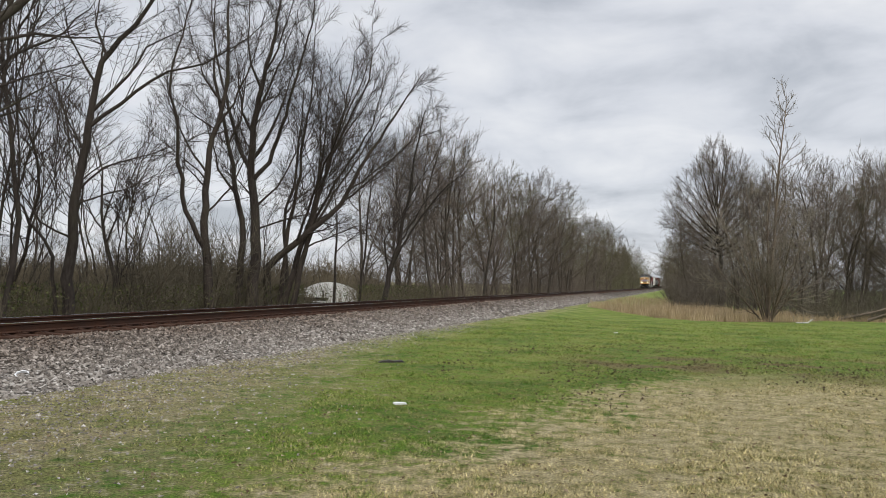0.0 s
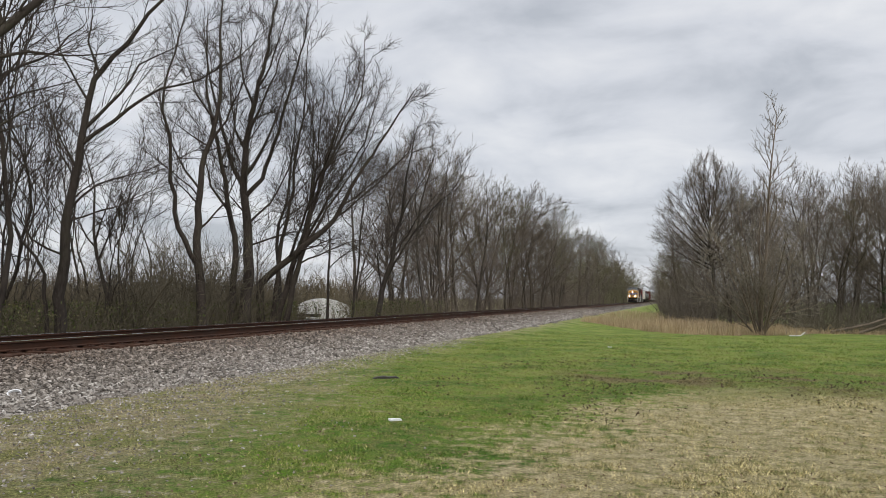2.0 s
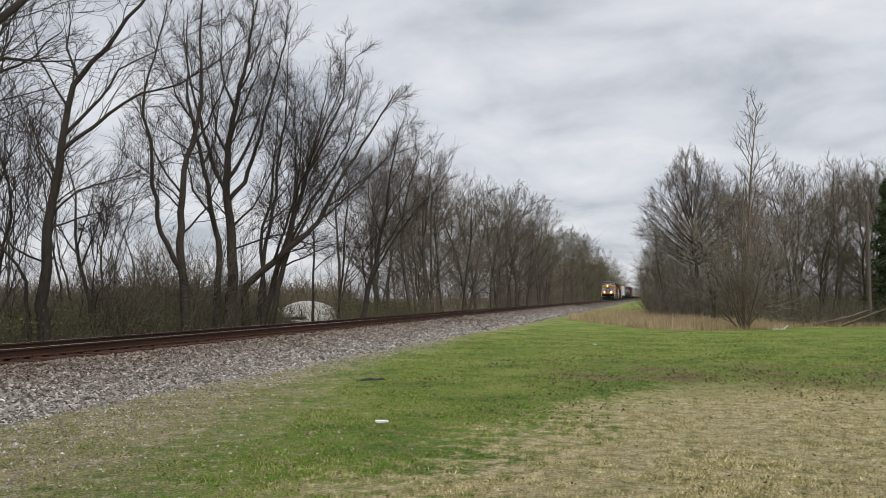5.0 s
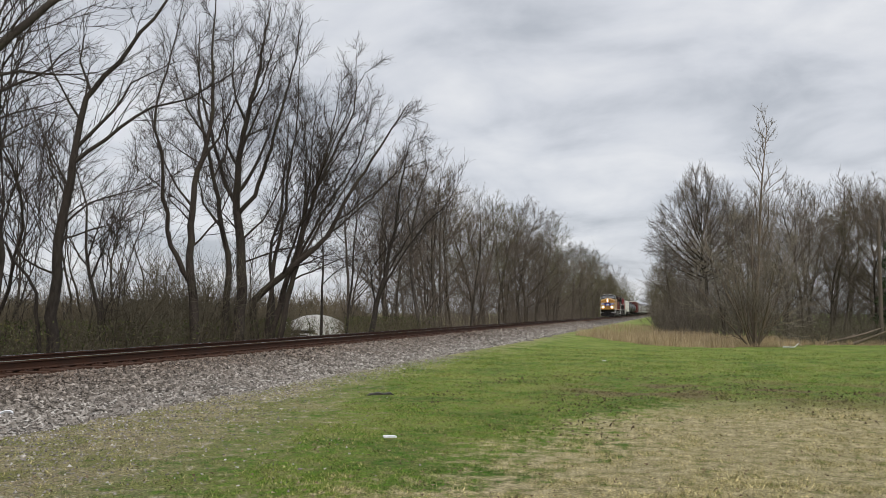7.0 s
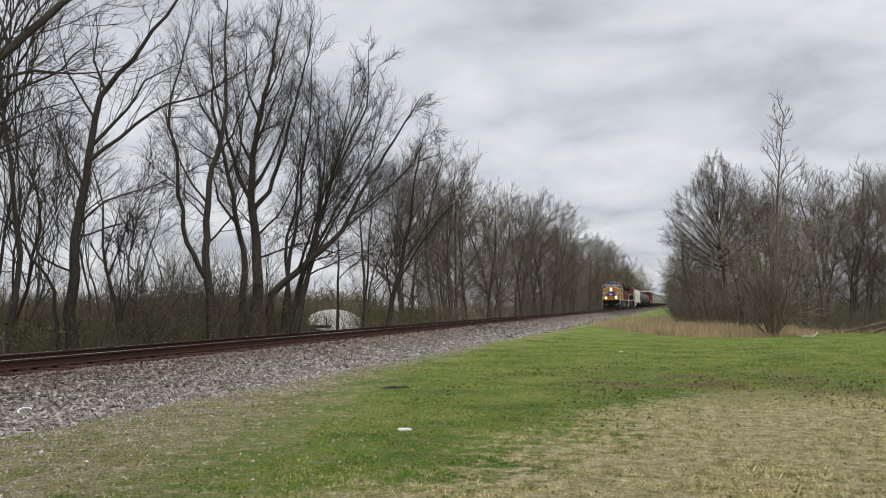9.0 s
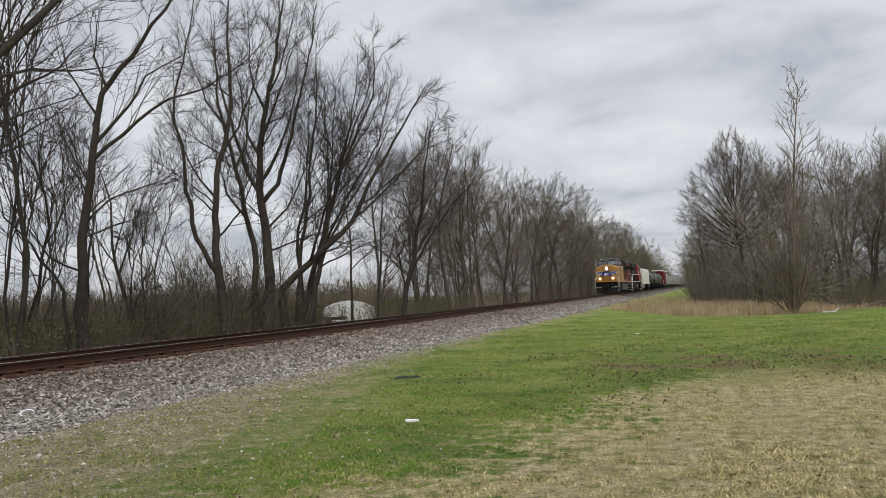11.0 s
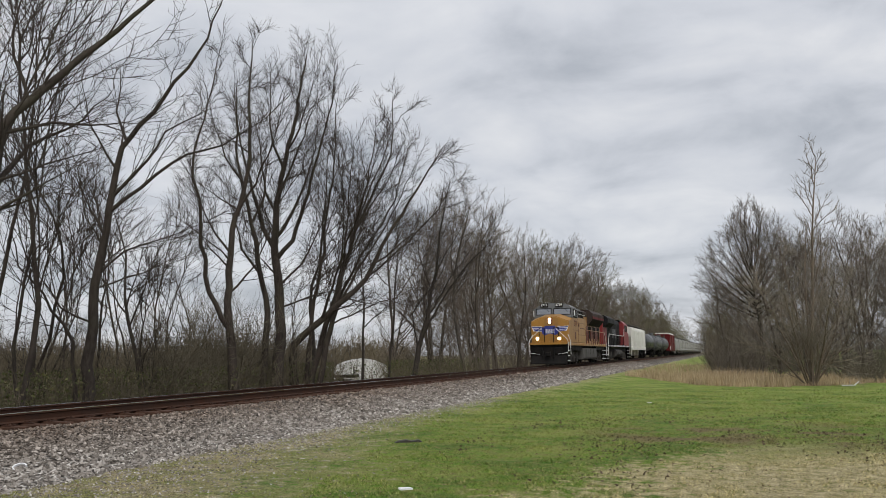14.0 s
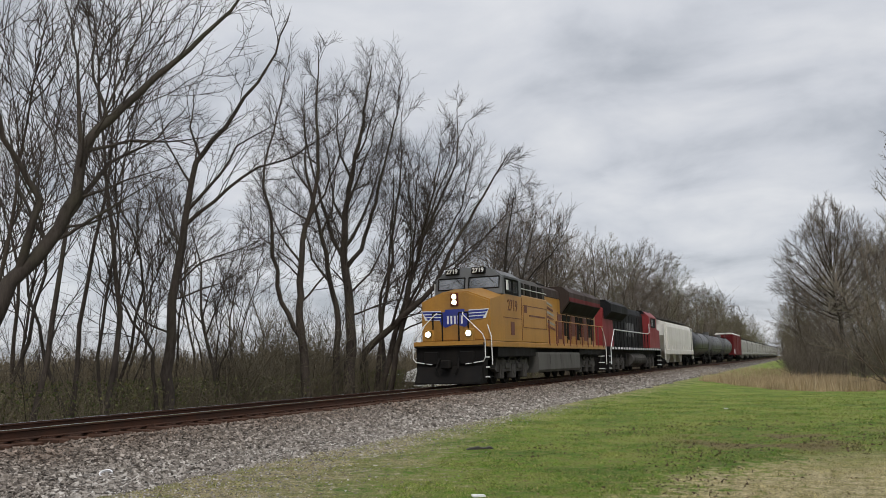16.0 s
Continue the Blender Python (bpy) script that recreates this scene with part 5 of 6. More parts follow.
def yellow_locomotive():
    car = thing("lead_locomotive", "yellow and grey diesel freight locomotive with lit headlights", "locomotive")
    bm = bmesh.new()
    add_box(bm, -1.5, 1.5, 0.55, 21.5, 1.5, 1.72, 0.02)
    part("walkway_sill", bm, YELLOW, car, "yellow side sill")
    bm = bmesh.new()
    add_box(bm, -1.05, 1.05, 0.7, 21.4, 1.0, 1.5)
    add_box(bm, -1.42, 1.42, 2.0, 7.1, 1.12, 1.498)
    add_box(bm, -1.42, 1.42, 15.2, 20.6, 1.2, 1.498)
    part("underframe", bm, UNDER, car)
    # pilot with its plough
    bm = bmesh.new()
    add_prism(bm, [(-1.42, 1.5), (-1.42, 0.75), (-1.36, 0.12), (1.36, 0.12), (1.42, 0.75), (1.42, 1.5)], 0.35, 0.75)
    add_prism(bm, [(0.35, 0.78), (0.0, 0.16), (0.0, 0.1), (0.4, 0.1)], -1.36, 1.36, "x")
    for s in (-1, 1):
        add_box(bm, s * 0.75 - 0.3, s * 0.75 + 0.3, 0.25, 0.36, 0.85, 1.35, 0.03)
        add_pipe(bm, [(s * 0.4, 0.3, 1.1), (s * 0.45, 0.05, 0.7), (s * 0.35, 0.05, 0.45)], 0.035)
    part("pilot", bm, UNDER, car, "black pilot with snow plough")
    bm = bmesh.new()
    add_box(bm, -1.45, 1.45, 0.22, 1.1, 1.5, 1.66, 0.02)
    part("anticlimber", bm, UNDER, car)
    bm = bmesh.new()
    add_box(bm, -1.46, 1.46, 0.2, 0.22, 1.58, 1.74)
    part("deck_edge", bm, YELLOW, car)
    coupler(car, 0.35, -1)
    corner_steps(car, 0.85)
    corner_steps(car, 21.1)
    # nose: wide, flat-fronted, with a shallow ridge over the middle
    bm = bmesh.new()
    lower = [(-1.5, 1.74), (1.5, 1.74), (1.5, 3.36), (0.55, 3.72), (-0.55, 3.72), (-1.5, 3.36)]
    upper = [(-1.5, 1.74), (1.5, 1.74), (1.5, 3.66), (0.6, 4.0), (-0.6, 4.0), (-1.5, 3.66)]
    a = [bm.verts.new((x * 0.985, 1.0, z)) for x, z in lower]
    b = [bm.verts.new((x, 2.75, z)) for x, z in upper]
    fs = [bm.faces.new(a), bm.faces.new(b[::-1])] + [bm.faces.new((a[i], b[i], b[(i + 1) % 6], a[(i + 1) % 6])) for i in range(6)]
    bmesh.ops.recalc_face_normals(bm, faces=fs)
    bmesh.ops.bevel(bm, geom=[e for e in bm.edges if all(v.co.y < 1.1 for v in e.verts)], offset=0.06, segments=2, affect="EDGES")
    nose = part("nose", bm, YELLOW, car, "yellow flat-fronted nose")
    # the winged emblem as plain shapes
    bm = bmesh.new()
    add_prism(bm, [(-0.6, 2.92), (0.6, 2.92), (0.68, 2.7), (0.6, 2.42), (0.42, 2.3), (0.22, 2.36), (0.0, 2.44), (-0.22, 2.36), (-0.42, 2.3), (-0.6, 2.42), (-0.68, 2.7)], 0.972, 0.99)
    add_box(bm, -0.42, 0.42, 0.970, 0.99, 2.88, 3.02)
    part("emblem_field", bm, BLUE, nose, "blue emblem field")
    bm = bmesh.new()
    for k in range(5):
        add_box(bm, -0.30 + 0.15 * k - 0.035, -0.30 + 0.15 * k + 0.035, 0.962, 0.974, 2.44, 2.76)
    part("emblem_bars", bm, STRIPE, nose, "white emblem bars")
    bm = bmesh.new()
    add_box(bm, -0.34, 0.34, 0.960, 0.974, 2.78, 2.94)
    part("emblem_band", bm, BLUE, nose)
    for s in (-1, 1):
        bm = bmesh.new()
        add_prism(bm, [(s * 0.6, 2.985), (s * 1.44, 2.98), (s * 1.3, 2.62), (s * 0.66, 2.58)], 0.974, 0.99)
        part("emblem_wing_edge", bm, STRIPE, nose, "white wing outline")
        for k in range(3):
            z, ln = 2.94 - 0.12 * k, 1.42 - 0.09 * k
            bm = bmesh.new()
            add_prism(bm, [(s * 0.6, z), (s * ln, z + 0.02), (s * (ln - 0.06), z - 0.08), (s * 0.6, z - 0.09)], 0.966, 0.988)
            part("emblem_wing", bm, BLUE, nose)
            bm = bmesh.new()
            add_prism(bm, [(s * 0.6, z + 0.035), (s * (ln + 0.04), z + 0.055), (s * (ln + 0.02), z + 0.022), (s * 0.6, z + 0.004)], 0.964, 0.986)
            part("emblem_stripe", bm, STRIPE, nose)
    # nose door, lamps, grab irons
    bm = bmesh.new()
    add_box(bm, -0.32, 0.32, 0.978, 0.992, 1.8, 2.40)
    part("nose_door", bm, YELLOW, nose)
    bm = bmesh.new()
    add_box(bm, -0.17, 0.17, 0.945, 1.0, 3.14, 3.66, 0.02)
    part("headlight_box", bm, BOX_RED, nose)
    for z in (3.3, 3.52):
        lamp(car, 0, 0.93, z, 0.09)
    for s in (-1, 1):
        bm = bmesh.new()
        add_box(bm, s * 0.85 - 0.16, s * 0.85 + 0.16, 0.28, 0.5, 1.74, 2.2, 0.02)
        part("ditch_light_box", bm, YELLOW, car)
        lamp(car, s * 0.85, 0.24, 2.03, 0.105)
    front_rails(car, 0.35)
    # cab
    bm = bmesh.new()
    add_prism(bm, [(-1.5, 1.74), (1.5, 1.74), (1.5, 3.68), (-1.5, 3.68)], 2.752, 5.0)
    cab = part("cab", bm, YELLOW, car, "yellow cab wall")
    bm = bmesh.new()
    crown = [(-1.5, 3.68), (1.5, 3.68), (1.49, 4.42), (1.1, 4.72), (0.55, 4.86), (-0.55, 4.86), (-1.1, 4.72), (-1.49, 4.42)]
    a = [bm.verts.new((x, 2.45 + 0.22 * (z - 3.68), z)) for x, z in crown]
    b = [bm.verts.new((x, 5.0, z)) for x, z in crown]
    fs = [bm.faces.new(a), bm.faces.new(b[::-1])] + [bm.faces.new((a[i], b[i], b[(i + 1) % 8], a[(i + 1) % 8])) for i in range(8)]
    bmesh.ops.recalc_face_normals(bm, faces=fs)
    bmesh.ops.bevel(bm, geom=[e for e in bm.edges if all(v.co.z > 4.3 for v in e.verts)], offset=0.05, segments=2, affect="EDGES")
    roof = part("cab_roof", bm, LOCO_GREY, car, "grey cab roof and windscreen surround")
    for x0, x1 in ((-1.36, -0.16), (0.02, 1.36)):
        bm = bmesh.new()
        add_prism(bm, [(x0, 3.96), (x1, 3.96), (x1 - 0.03 * (x1 > 0), 4.40), (x0 + 0.03 * (x0 < 0), 4.40)], 0, 0.03)
        for v in bm.verts:
            v.co.y += 2.475 + 0.22 * (v.co.z - 3.68) - 0.03
        win = part("windscreen", bm, GLASS, roof, "dark reflecting windscreen")
        bm = bmesh.new()
        add_pipe(bm, [(x0, 2.5, 3.94), (x1, 2.5, 3.94), (x1, 2.6, 4.42), (x0, 2.6, 4.42), (x0, 2.5, 3.94)], 0.028, 5)
        part("window_frame", bm, DARK_GAP, win)
        bm = bmesh.new()
        add_pipe(bm, [((x0 + x1) / 2 + 0.15, 2.56, 4.46), ((x0 + x1) / 2 + 0.42, 2.48, 4.18)], 0.014, 5)
        part("wiper", bm, DARK_GAP, win)
    for xc in (-0.72, 0.45):
        bm = bmesh.new()
        add_box(bm, xc - 0.3, xc + 0.3, 2.52, 2.75, 4.56, 4.84, 0.02)
        board = part("number_board", bm, DARK_GAP, roof, "black number board")
        lettering("board_numerals", "2719", 0.26, LETTER, board, Matrix.Translation((xc, 2.512, 4.70)) @ FRONT, "white numerals")
    for s in (-1, 1):
        m = Matrix.Translation((s * 1.515, 0, 0))
        bm = bmesh.new()
        add_box(bm, s * 1.5 - 0.02, s * 1.5 + 0.02, 2.85, 4.6, 3.7, 4.36, 0.01)
        sw = part("cab_side_window", bm, DARK_GAP, cab, "black-framed side window")
        for y0 in (2.95, 3.8):
            bm = bmesh.new()
            add_box(bm, s * 1.515 - 0.012, s * 1.515 + 0.012, y0, y0 + 0.62, 3.8, 4.28)
            part("pane", bm, GLASS, sw)
        bm = bmesh.new()
        add_prism(bm, [(s * 1.49, 4.46), (s * 1.78, 4.36), (s * 1.78, 4.33), (s * 1.49, 4.43)], 2.8, 4.7)
        part("sunshade", bm, LOCO_GREY, cab, "light grey window awning")
        bm = bmesh.new()
        add_box(bm, s * 1.62 - 0.02, s * 1.62 + 0.02, 2.72, 2.9, 3.85, 4.25)
        part("mirror", bm, RAILING, cab)
        lettering("side_numerals", "2719", 0.66, BROWN_LETTER, cab, Matrix.Translation((s * 1.505, 3.75, 3.22)) @ (NEAR if s > 0 else FAR), "dark red road number")
        bm = bmesh.new()
        add_box(bm, s * 1.502 - 0.012, s * 1.502 + 0.012, 3.45, 3.92, 2.0, 2.56)
        part("side_vent", bm, BROWN_LETTER, cab, "dark louvred side vent")
        bm = bmesh.new()
        add_box(bm, s * 1.502 - 0.01, s * 1.502 + 0.01, 2.5, 4.9, 2.70, 2.73)
        add_box(bm, s * 1.502 - 0.01, s * 1.502 + 0.01, 4.97, 5.0, 1.8, 3.66)
        part("panel_seam", bm, BROWN_LETTER, cab)
    # full-width cabinet behind the cab
    bm = bmesh.new()
    add_box(bm, -1.49, 1.49, 5.002, 9.0, 1.74, 3.78, 0.03)
    cabinet = part("equipment_cabinet", bm, YELLOW, car, "yellow full-width equipment cabinet")
    bm = bmesh.new()
    add_prism(bm, [(-1.3, 3.78), (1.3, 3.78), (1.28, 4.3), (0.85, 4.68), (-0.85, 4.68), (-1.28, 4.3)], 5.002, 9.3)
    part("cabinet_roof", bm, HOOD_GREY, car, "grey sloping hood roof")
    for s in (-1, 1):
        for k in range(4):
            y = 5.25 + 0.98 * k
            bm = bmesh.new()
            add_box(bm, s * 1.29 - 0.03, s * 1.29 + 0.03, y, y + 0.62, 3.6, 4.36, 0.01)
            part("intake_grille", bm, DARK_GAP, cabinet, "dark intake grille")
        bm = bmesh.new()
        add_pipe(bm, [(s * 1.42, 5.1, 4.08), (s * 1.42, 9.1, 4.08)], 0.018, 5)
        part("grab_rail", bm, RAILING, cabinet)
        bm = bmesh.new()
        for z in (2.36, 3.32):
            add_box(bm, s * 1.49 - 0.012, s * 1.49 + 0.012, 5.2, 8.8, z, z + 0.025)
        for y in (5.2, 8.8):
            add_box(bm, s * 1.49 - 0.012, s * 1.49 + 0.012, y, y + 0.025, 2.36, 3.34)
        part("panel_seam", bm, BROWN_LETTER, cabinet)
        bm = bmesh.new()
        add_box(bm, s * 1.492 - 0.012, s * 1.492 + 0.012, 5.35, 5.75, 3.02, 3.36)
        part("shield_emblem", bm, BROWN_LETTER, cabinet, "small shield emblem")
        bm = bmesh.new()
        add_box(bm, s * 1.492 - 0.012, s * 1.492 + 0.012, 6.1, 8.5, 2.88, 2.95)
        part("wordmark_bar", bm, BROWN_LETTER, cabinet, "illegible line of small lettering")
    # engine hood and radiators
    bm = bmesh.new()
    add_box(bm, -0.98, 0.98, 9.002, 21.2, 1.74, 4.1, 0.03)
    hood = part("engine_hood", bm, YELLOW, car, "yellow engine hood with door panels")
    bm = bmesh.new()
    add_prism(bm, [(-1.0, 4.1), (1.0, 4.1), (0.95, 4.5), (0.7, 4.66), (-0.7, 4.66), (-0.95, 4.5)], 9.302, 13.2)
    part("hood_roof", bm, ROOF_GRIME, car)
    bm = bmesh.new()
    add_prism(bm, [(-1.0, 3.35), (1.0, 3.35), (1.5, 3.98), (1.5, 4.46), (1.1, 4.78), (-1.1, 4.78), (-1.5, 4.46), (-1.5, 3.98)], 13.2, 20.6)
    rad = part("radiator_housing", bm, ROOF_GRIME, car, "grimy overhanging radiator housing")
    for s in (-1, 1):
        bm = bmesh.new()
        add_prism(bm, [(s * 1.06, 3.44), (s * 1.49, 3.97), (s * 1.52, 3.94), (s * 1.09, 3.41)], 13.4, 20.4)
        part("radiator_intake", bm, DARK_GAP, rad, "black radiator intake screen")
        bm = bmesh.new()
        add_box(bm, s * 1.5 - 0.01, s * 1.5 + 0.012, 13.25, 20.5, 3.99, 4.2)
        part("housing_stripe", bm, BOX_RED, rad, "brownish red edge stripe")
        for k in range(9):
            y = 12.6 + 0.92 * k
            bm = bmesh.new()
            add_box(bm, s * 0.98 - 0.012, s * 0.98 + 0.022, y, y + 0.06, 1.8, 3.4)
            add_box(bm, s * 0.98 - 0.012, s * 0.98 + 0.016, y + 0.1, y + 0.82, 2.0 + 0.2 * (k % 2), 3.3)
            part("hood_door", bm, DARK_GAP if k % 3 else BROWN_LETTER, hood)
        # waving flag graphic as plain slanting bars
        for k in range(6):
            bm = bmesh.new()
            y0 = 9.3 + 0.08 * k
            z = 3.75 - 0.24 * k
            add_prism(bm, [(y0, z), (y0 + 1.2, z + 0.12), (y0 + 2.4, z - 0.04), (y0 + 2.4, z - 0.14), (y0 + 1.2, z + 0.0), (y0, z - 0.12)], s * 0.985, s * 1.0, "x")
            part("flag_bar", bm, HOPPER_GREY if k % 2 == 0 else BROWN_LETTER, hood, "faded flag graphic bar")
    bm = bmesh.new()
    for y in (14.6, 16.9, 19.2):
        add_cylinder(bm, (0, y, 4.78), (0, y, 4.86), 0.62, 18)
    part("radiator_fan", bm, UNDER, car)
    bm = bmesh.new()
    add_box(bm, -0.45, 0.45, 11.0, 12.2, 4.66, 4.84, 0.03)
    part("exhaust_stack", bm, UNDER, car)
    for x in (-0.18, 0.0, 0.18):
        bm = bmesh.new()
        add_cylinder(bm, (x, 5.6, 4.74), (x, 5.1 + abs(x), 4.8), 0.03, 8, 0.07)
        part("air_horn", bm, UNDER, car)
    side_rails(car, 9.2, 20.9, 10, 1.72, 2.85, BROWN_LETTER, YELLOW)
    # tank and trucks
    bm = bmesh.new()
    add_prism(bm, [(-1.46, 1.3), (1.46, 1.3), (1.48, 1.2), (1.5, 0.5), (1.4, 0.38), (-1.4, 0.38), (-1.5, 0.5), (-1.48, 1.2)], 7.3, 15.0)
    tank = part("fuel_tank", bm, TANK_SILVER, car, "dusty silver-grey fuel tank")
    bm = bmesh.new()
    for s in (-1, 1):
        for y in (9.2, 11.15, 13.1):
            add_box(bm, s * 1.482 - 0.01, s * 1.482 + 0.012, y, y + 0.03, 0.75, 1.2)
    part("tank_seam", bm, UNDER, tank)
    loco_truck(car, 2.3, 6.9)
    loco_truck(car, 15.5, 20.1)
    front_rails_rear(car, 21.6)
    return car


def front_rails_rear(car, y):
    for s in (-1, 1):
        bm = bmesh.new()
        add_pipe(bm, [(s * 1.5, y - 0.9, 2.8), (s * 1.52, y - 0.4, 2.3), (s * 1.55, y - 0.2, 1.7), (s * 1.55, y - 0.2, 0.6)], 0.026)
        part("handrail", bm, RAILING, car, "white bent handrail")


def black_locomotive():
    car = thing("trailing_locomotive", "black and red diesel locomotive running cab end last", "locomotive")
    bm = bmesh.new()
    add_box(bm, -1.5, 1.5, 0.5, 21.4, 1.5, 1.7, 0.02)
    part("walkway_sill", bm, BLACK, car)
    for k in range(22):
        for s in (-1, 1):
            bm = bmesh.new()
            add_box(bm, s * 1.5 - 0.01, s * 1.5 + 0.012, 1.2 + 0.92 * k, 1.65 + 0.92 * k, 1.53, 1.68)
            part("sill_dash", bm, STRIPE, car, "pale dash along the sill")
    bm = bmesh.new()
    add_box(bm, -1.05, 1.05, 0.6, 21.2, 0.95, 1.5)
    add_box(bm, -1.4, 1.4, 0.45, 0.85, 0.2, 1.5)
    add_box(bm, -1.4, 1.4, 20.9, 21.3, 0.2, 1.5)
    part("underframe", bm, UNDER, car)
    coupler(car, 0.5, -1)
    coupler(car, 21.3, 1)
    corner_steps(car, 0.8)
    corner_steps(car, 20.9)
    bm = bmesh.new()
    add_box(bm, -0.98, 0.98, 1.0, 4.2, 1.7, 4.2, 0.04)
    part("rear_hood", bm, RED, car, "bright red hood end")
    bm = bmesh.new()
    add_prism(bm, [(-1.0, 3.5), (1.0, 3.5), (1.48, 3.95), (1.48, 4.45), (1.1, 4.72), (-1.1, 4.72), (-1.48, 4.45), (-1.48, 3.95)], 1.4, 7.0)
    rad = part("radiator_housing", bm, BLACK, car, "black radiator housing")
    for s in (-1, 1):
        bm = bmesh.new()
        add_prism(bm, [(s * 1.06, 3.6), (s * 1.47, 3.98), (s * 1.5, 3.95), (s * 1.09, 3.57)], 1.6, 6.8)
        part("radiator_intake", bm, DARK_GAP, rad)
    bm = bmesh.new()
    add_box(bm, -0.98, 0.98, 4.202, 15.6, 1.7, 4.15, 0.04)
    hood = part("engine_hood", bm, BLACK, car, "black engine hood")
    bm = bmesh.new()
    add_prism(bm, [(-1.0, 4.15), (1.0, 4.15), (0.8, 4.6), (-0.8, 4.6)], 7.0, 15.6)
    part("hood_roof", bm, BLACK, car)
    bm = bmesh.new()
    add_box(bm, -0.5, 0.5, 9.4, 10.6, 4.6, 4.78, 0.03)
    part("exhaust_stack", bm, UNDER, car)
    for s in (-1, 1):
        for k, (y, w) in enumerate(((8.6, 0.35), (9.2, 0.3), (9.75, 0.5), (10.5, 0.3), (11.1, 0.45))):
            bm = bmesh.new()
            add_box(bm, s * 0.982 - 0.012, s * 0.982 + 0.012, y, y + w, 2.5 + 0.1 * (k % 2), 3.5)
            part("faded_logo_shape", bm, LOCO_GREY, hood, "faded pale logo shape")
        for k in range(10):
            bm = bmesh.new()
            add_box(bm, s * 0.98 - 0.012, s * 0.98 + 0.02, 4.6 + 1.05 * k, 4.65 + 1.05 * k, 1.75, 4.0)
            part("door_edge", bm, DARK_GAP, hood)
    bm = bmesh.new()
    add_prism(bm, [(-1.5, 1.7), (1.5, 1.7), (1.5, 4.2), (1.1, 4.6), (-1.1, 4.6), (-1.5, 4.2)], 15.6, 19.2)
    cab = part("cab", bm, RED, car, "red cab")
    bm = bmesh.new()
    add_prism(bm, [(-1.2, 4.43), (1.2, 4.43), (0.95, 4.7), (-0.95, 4.7)], 15.5, 19.3)
    part("cab_roof", bm, BLACK, car)
    bm = bmesh.new()
    add_prism(bm, [(-1.45, 1.7), (1.45, 1.7), (1.45, 3.2), (0.6, 3.5), (-0.6, 3.5), (-1.45, 3.2)], 19.2, 20.8)
    part("nose", bm, RED, car, "red nose")
    for s in (-1, 1):
        bm = bmesh.new()
        add_box(bm, s * 1.5 - 0.02, s * 1.5 + 0.02, 16.3, 18.6, 3.35, 4.1, 0.01)
        sw = part("cab_side_window", bm, DARK_GAP, cab)
        bm = bmesh.new()
        add_box(bm, s * 1.515 - 0.012, s * 1.515 + 0.012, 16.5, 17.3, 3.45, 4.0)
        part("pane", bm, GLASS, sw)
        bm = bmesh.new()
        add_pipe(bm, [(s * 1.55, 0.5, 0.6), (s * 1.55, 0.5, 1.6), (s * 1.52, 1.6, 2.5), (s * 1.52, 1.9, 2.8), (s * 1.5, 14.6, 2.8), (s * 1.5, 15.4, 2.9), (s * 1.5, 15.5, 3.6)], 0.028)
        part("handrail", bm, RAILING, car, "white handrail")
    side_rails(car, 2.4, 14.6, 10, 1.7, 2.78, BLACK, RAILING)
    bm = bmesh.new()
    add_cylinder(bm, (1.1, 8.0, 0.85), (1.1, 13.4, 0.85), 0.42, 14)
    add_cylinder(bm, (-1.1, 8.0, 0.85), (-1.1, 13.4, 0.85), 0.42, 14)
    add_box(bm, -1.1, 1.1, 7.8, 13.6, 0.35, 1.3, 0.05)
    part("fuel_tank", bm, TRUCK_GREY, car, "grey rounded fuel tank")
    loco_truck(car, 2.2, 6.7)
    loco_truck(car, 14.9, 19.4)
    return car


def end_ladder(car, x, y, z0, z1, material):
    bm = bmesh.new()
    for s in (-0.2, 0.2):
        add_box(bm, x - 0.015, x + 0.015, y + s - 0.015, y + s + 0.015, z0, z1)
    z = z0 + 0.2
    while z < z1:
        add_cylinder(bm, (x, y - 0.2, z), (x, y + 0.2, z), 0.015, 5)
        z += 0.38
    part("ladder", bm, material, car)


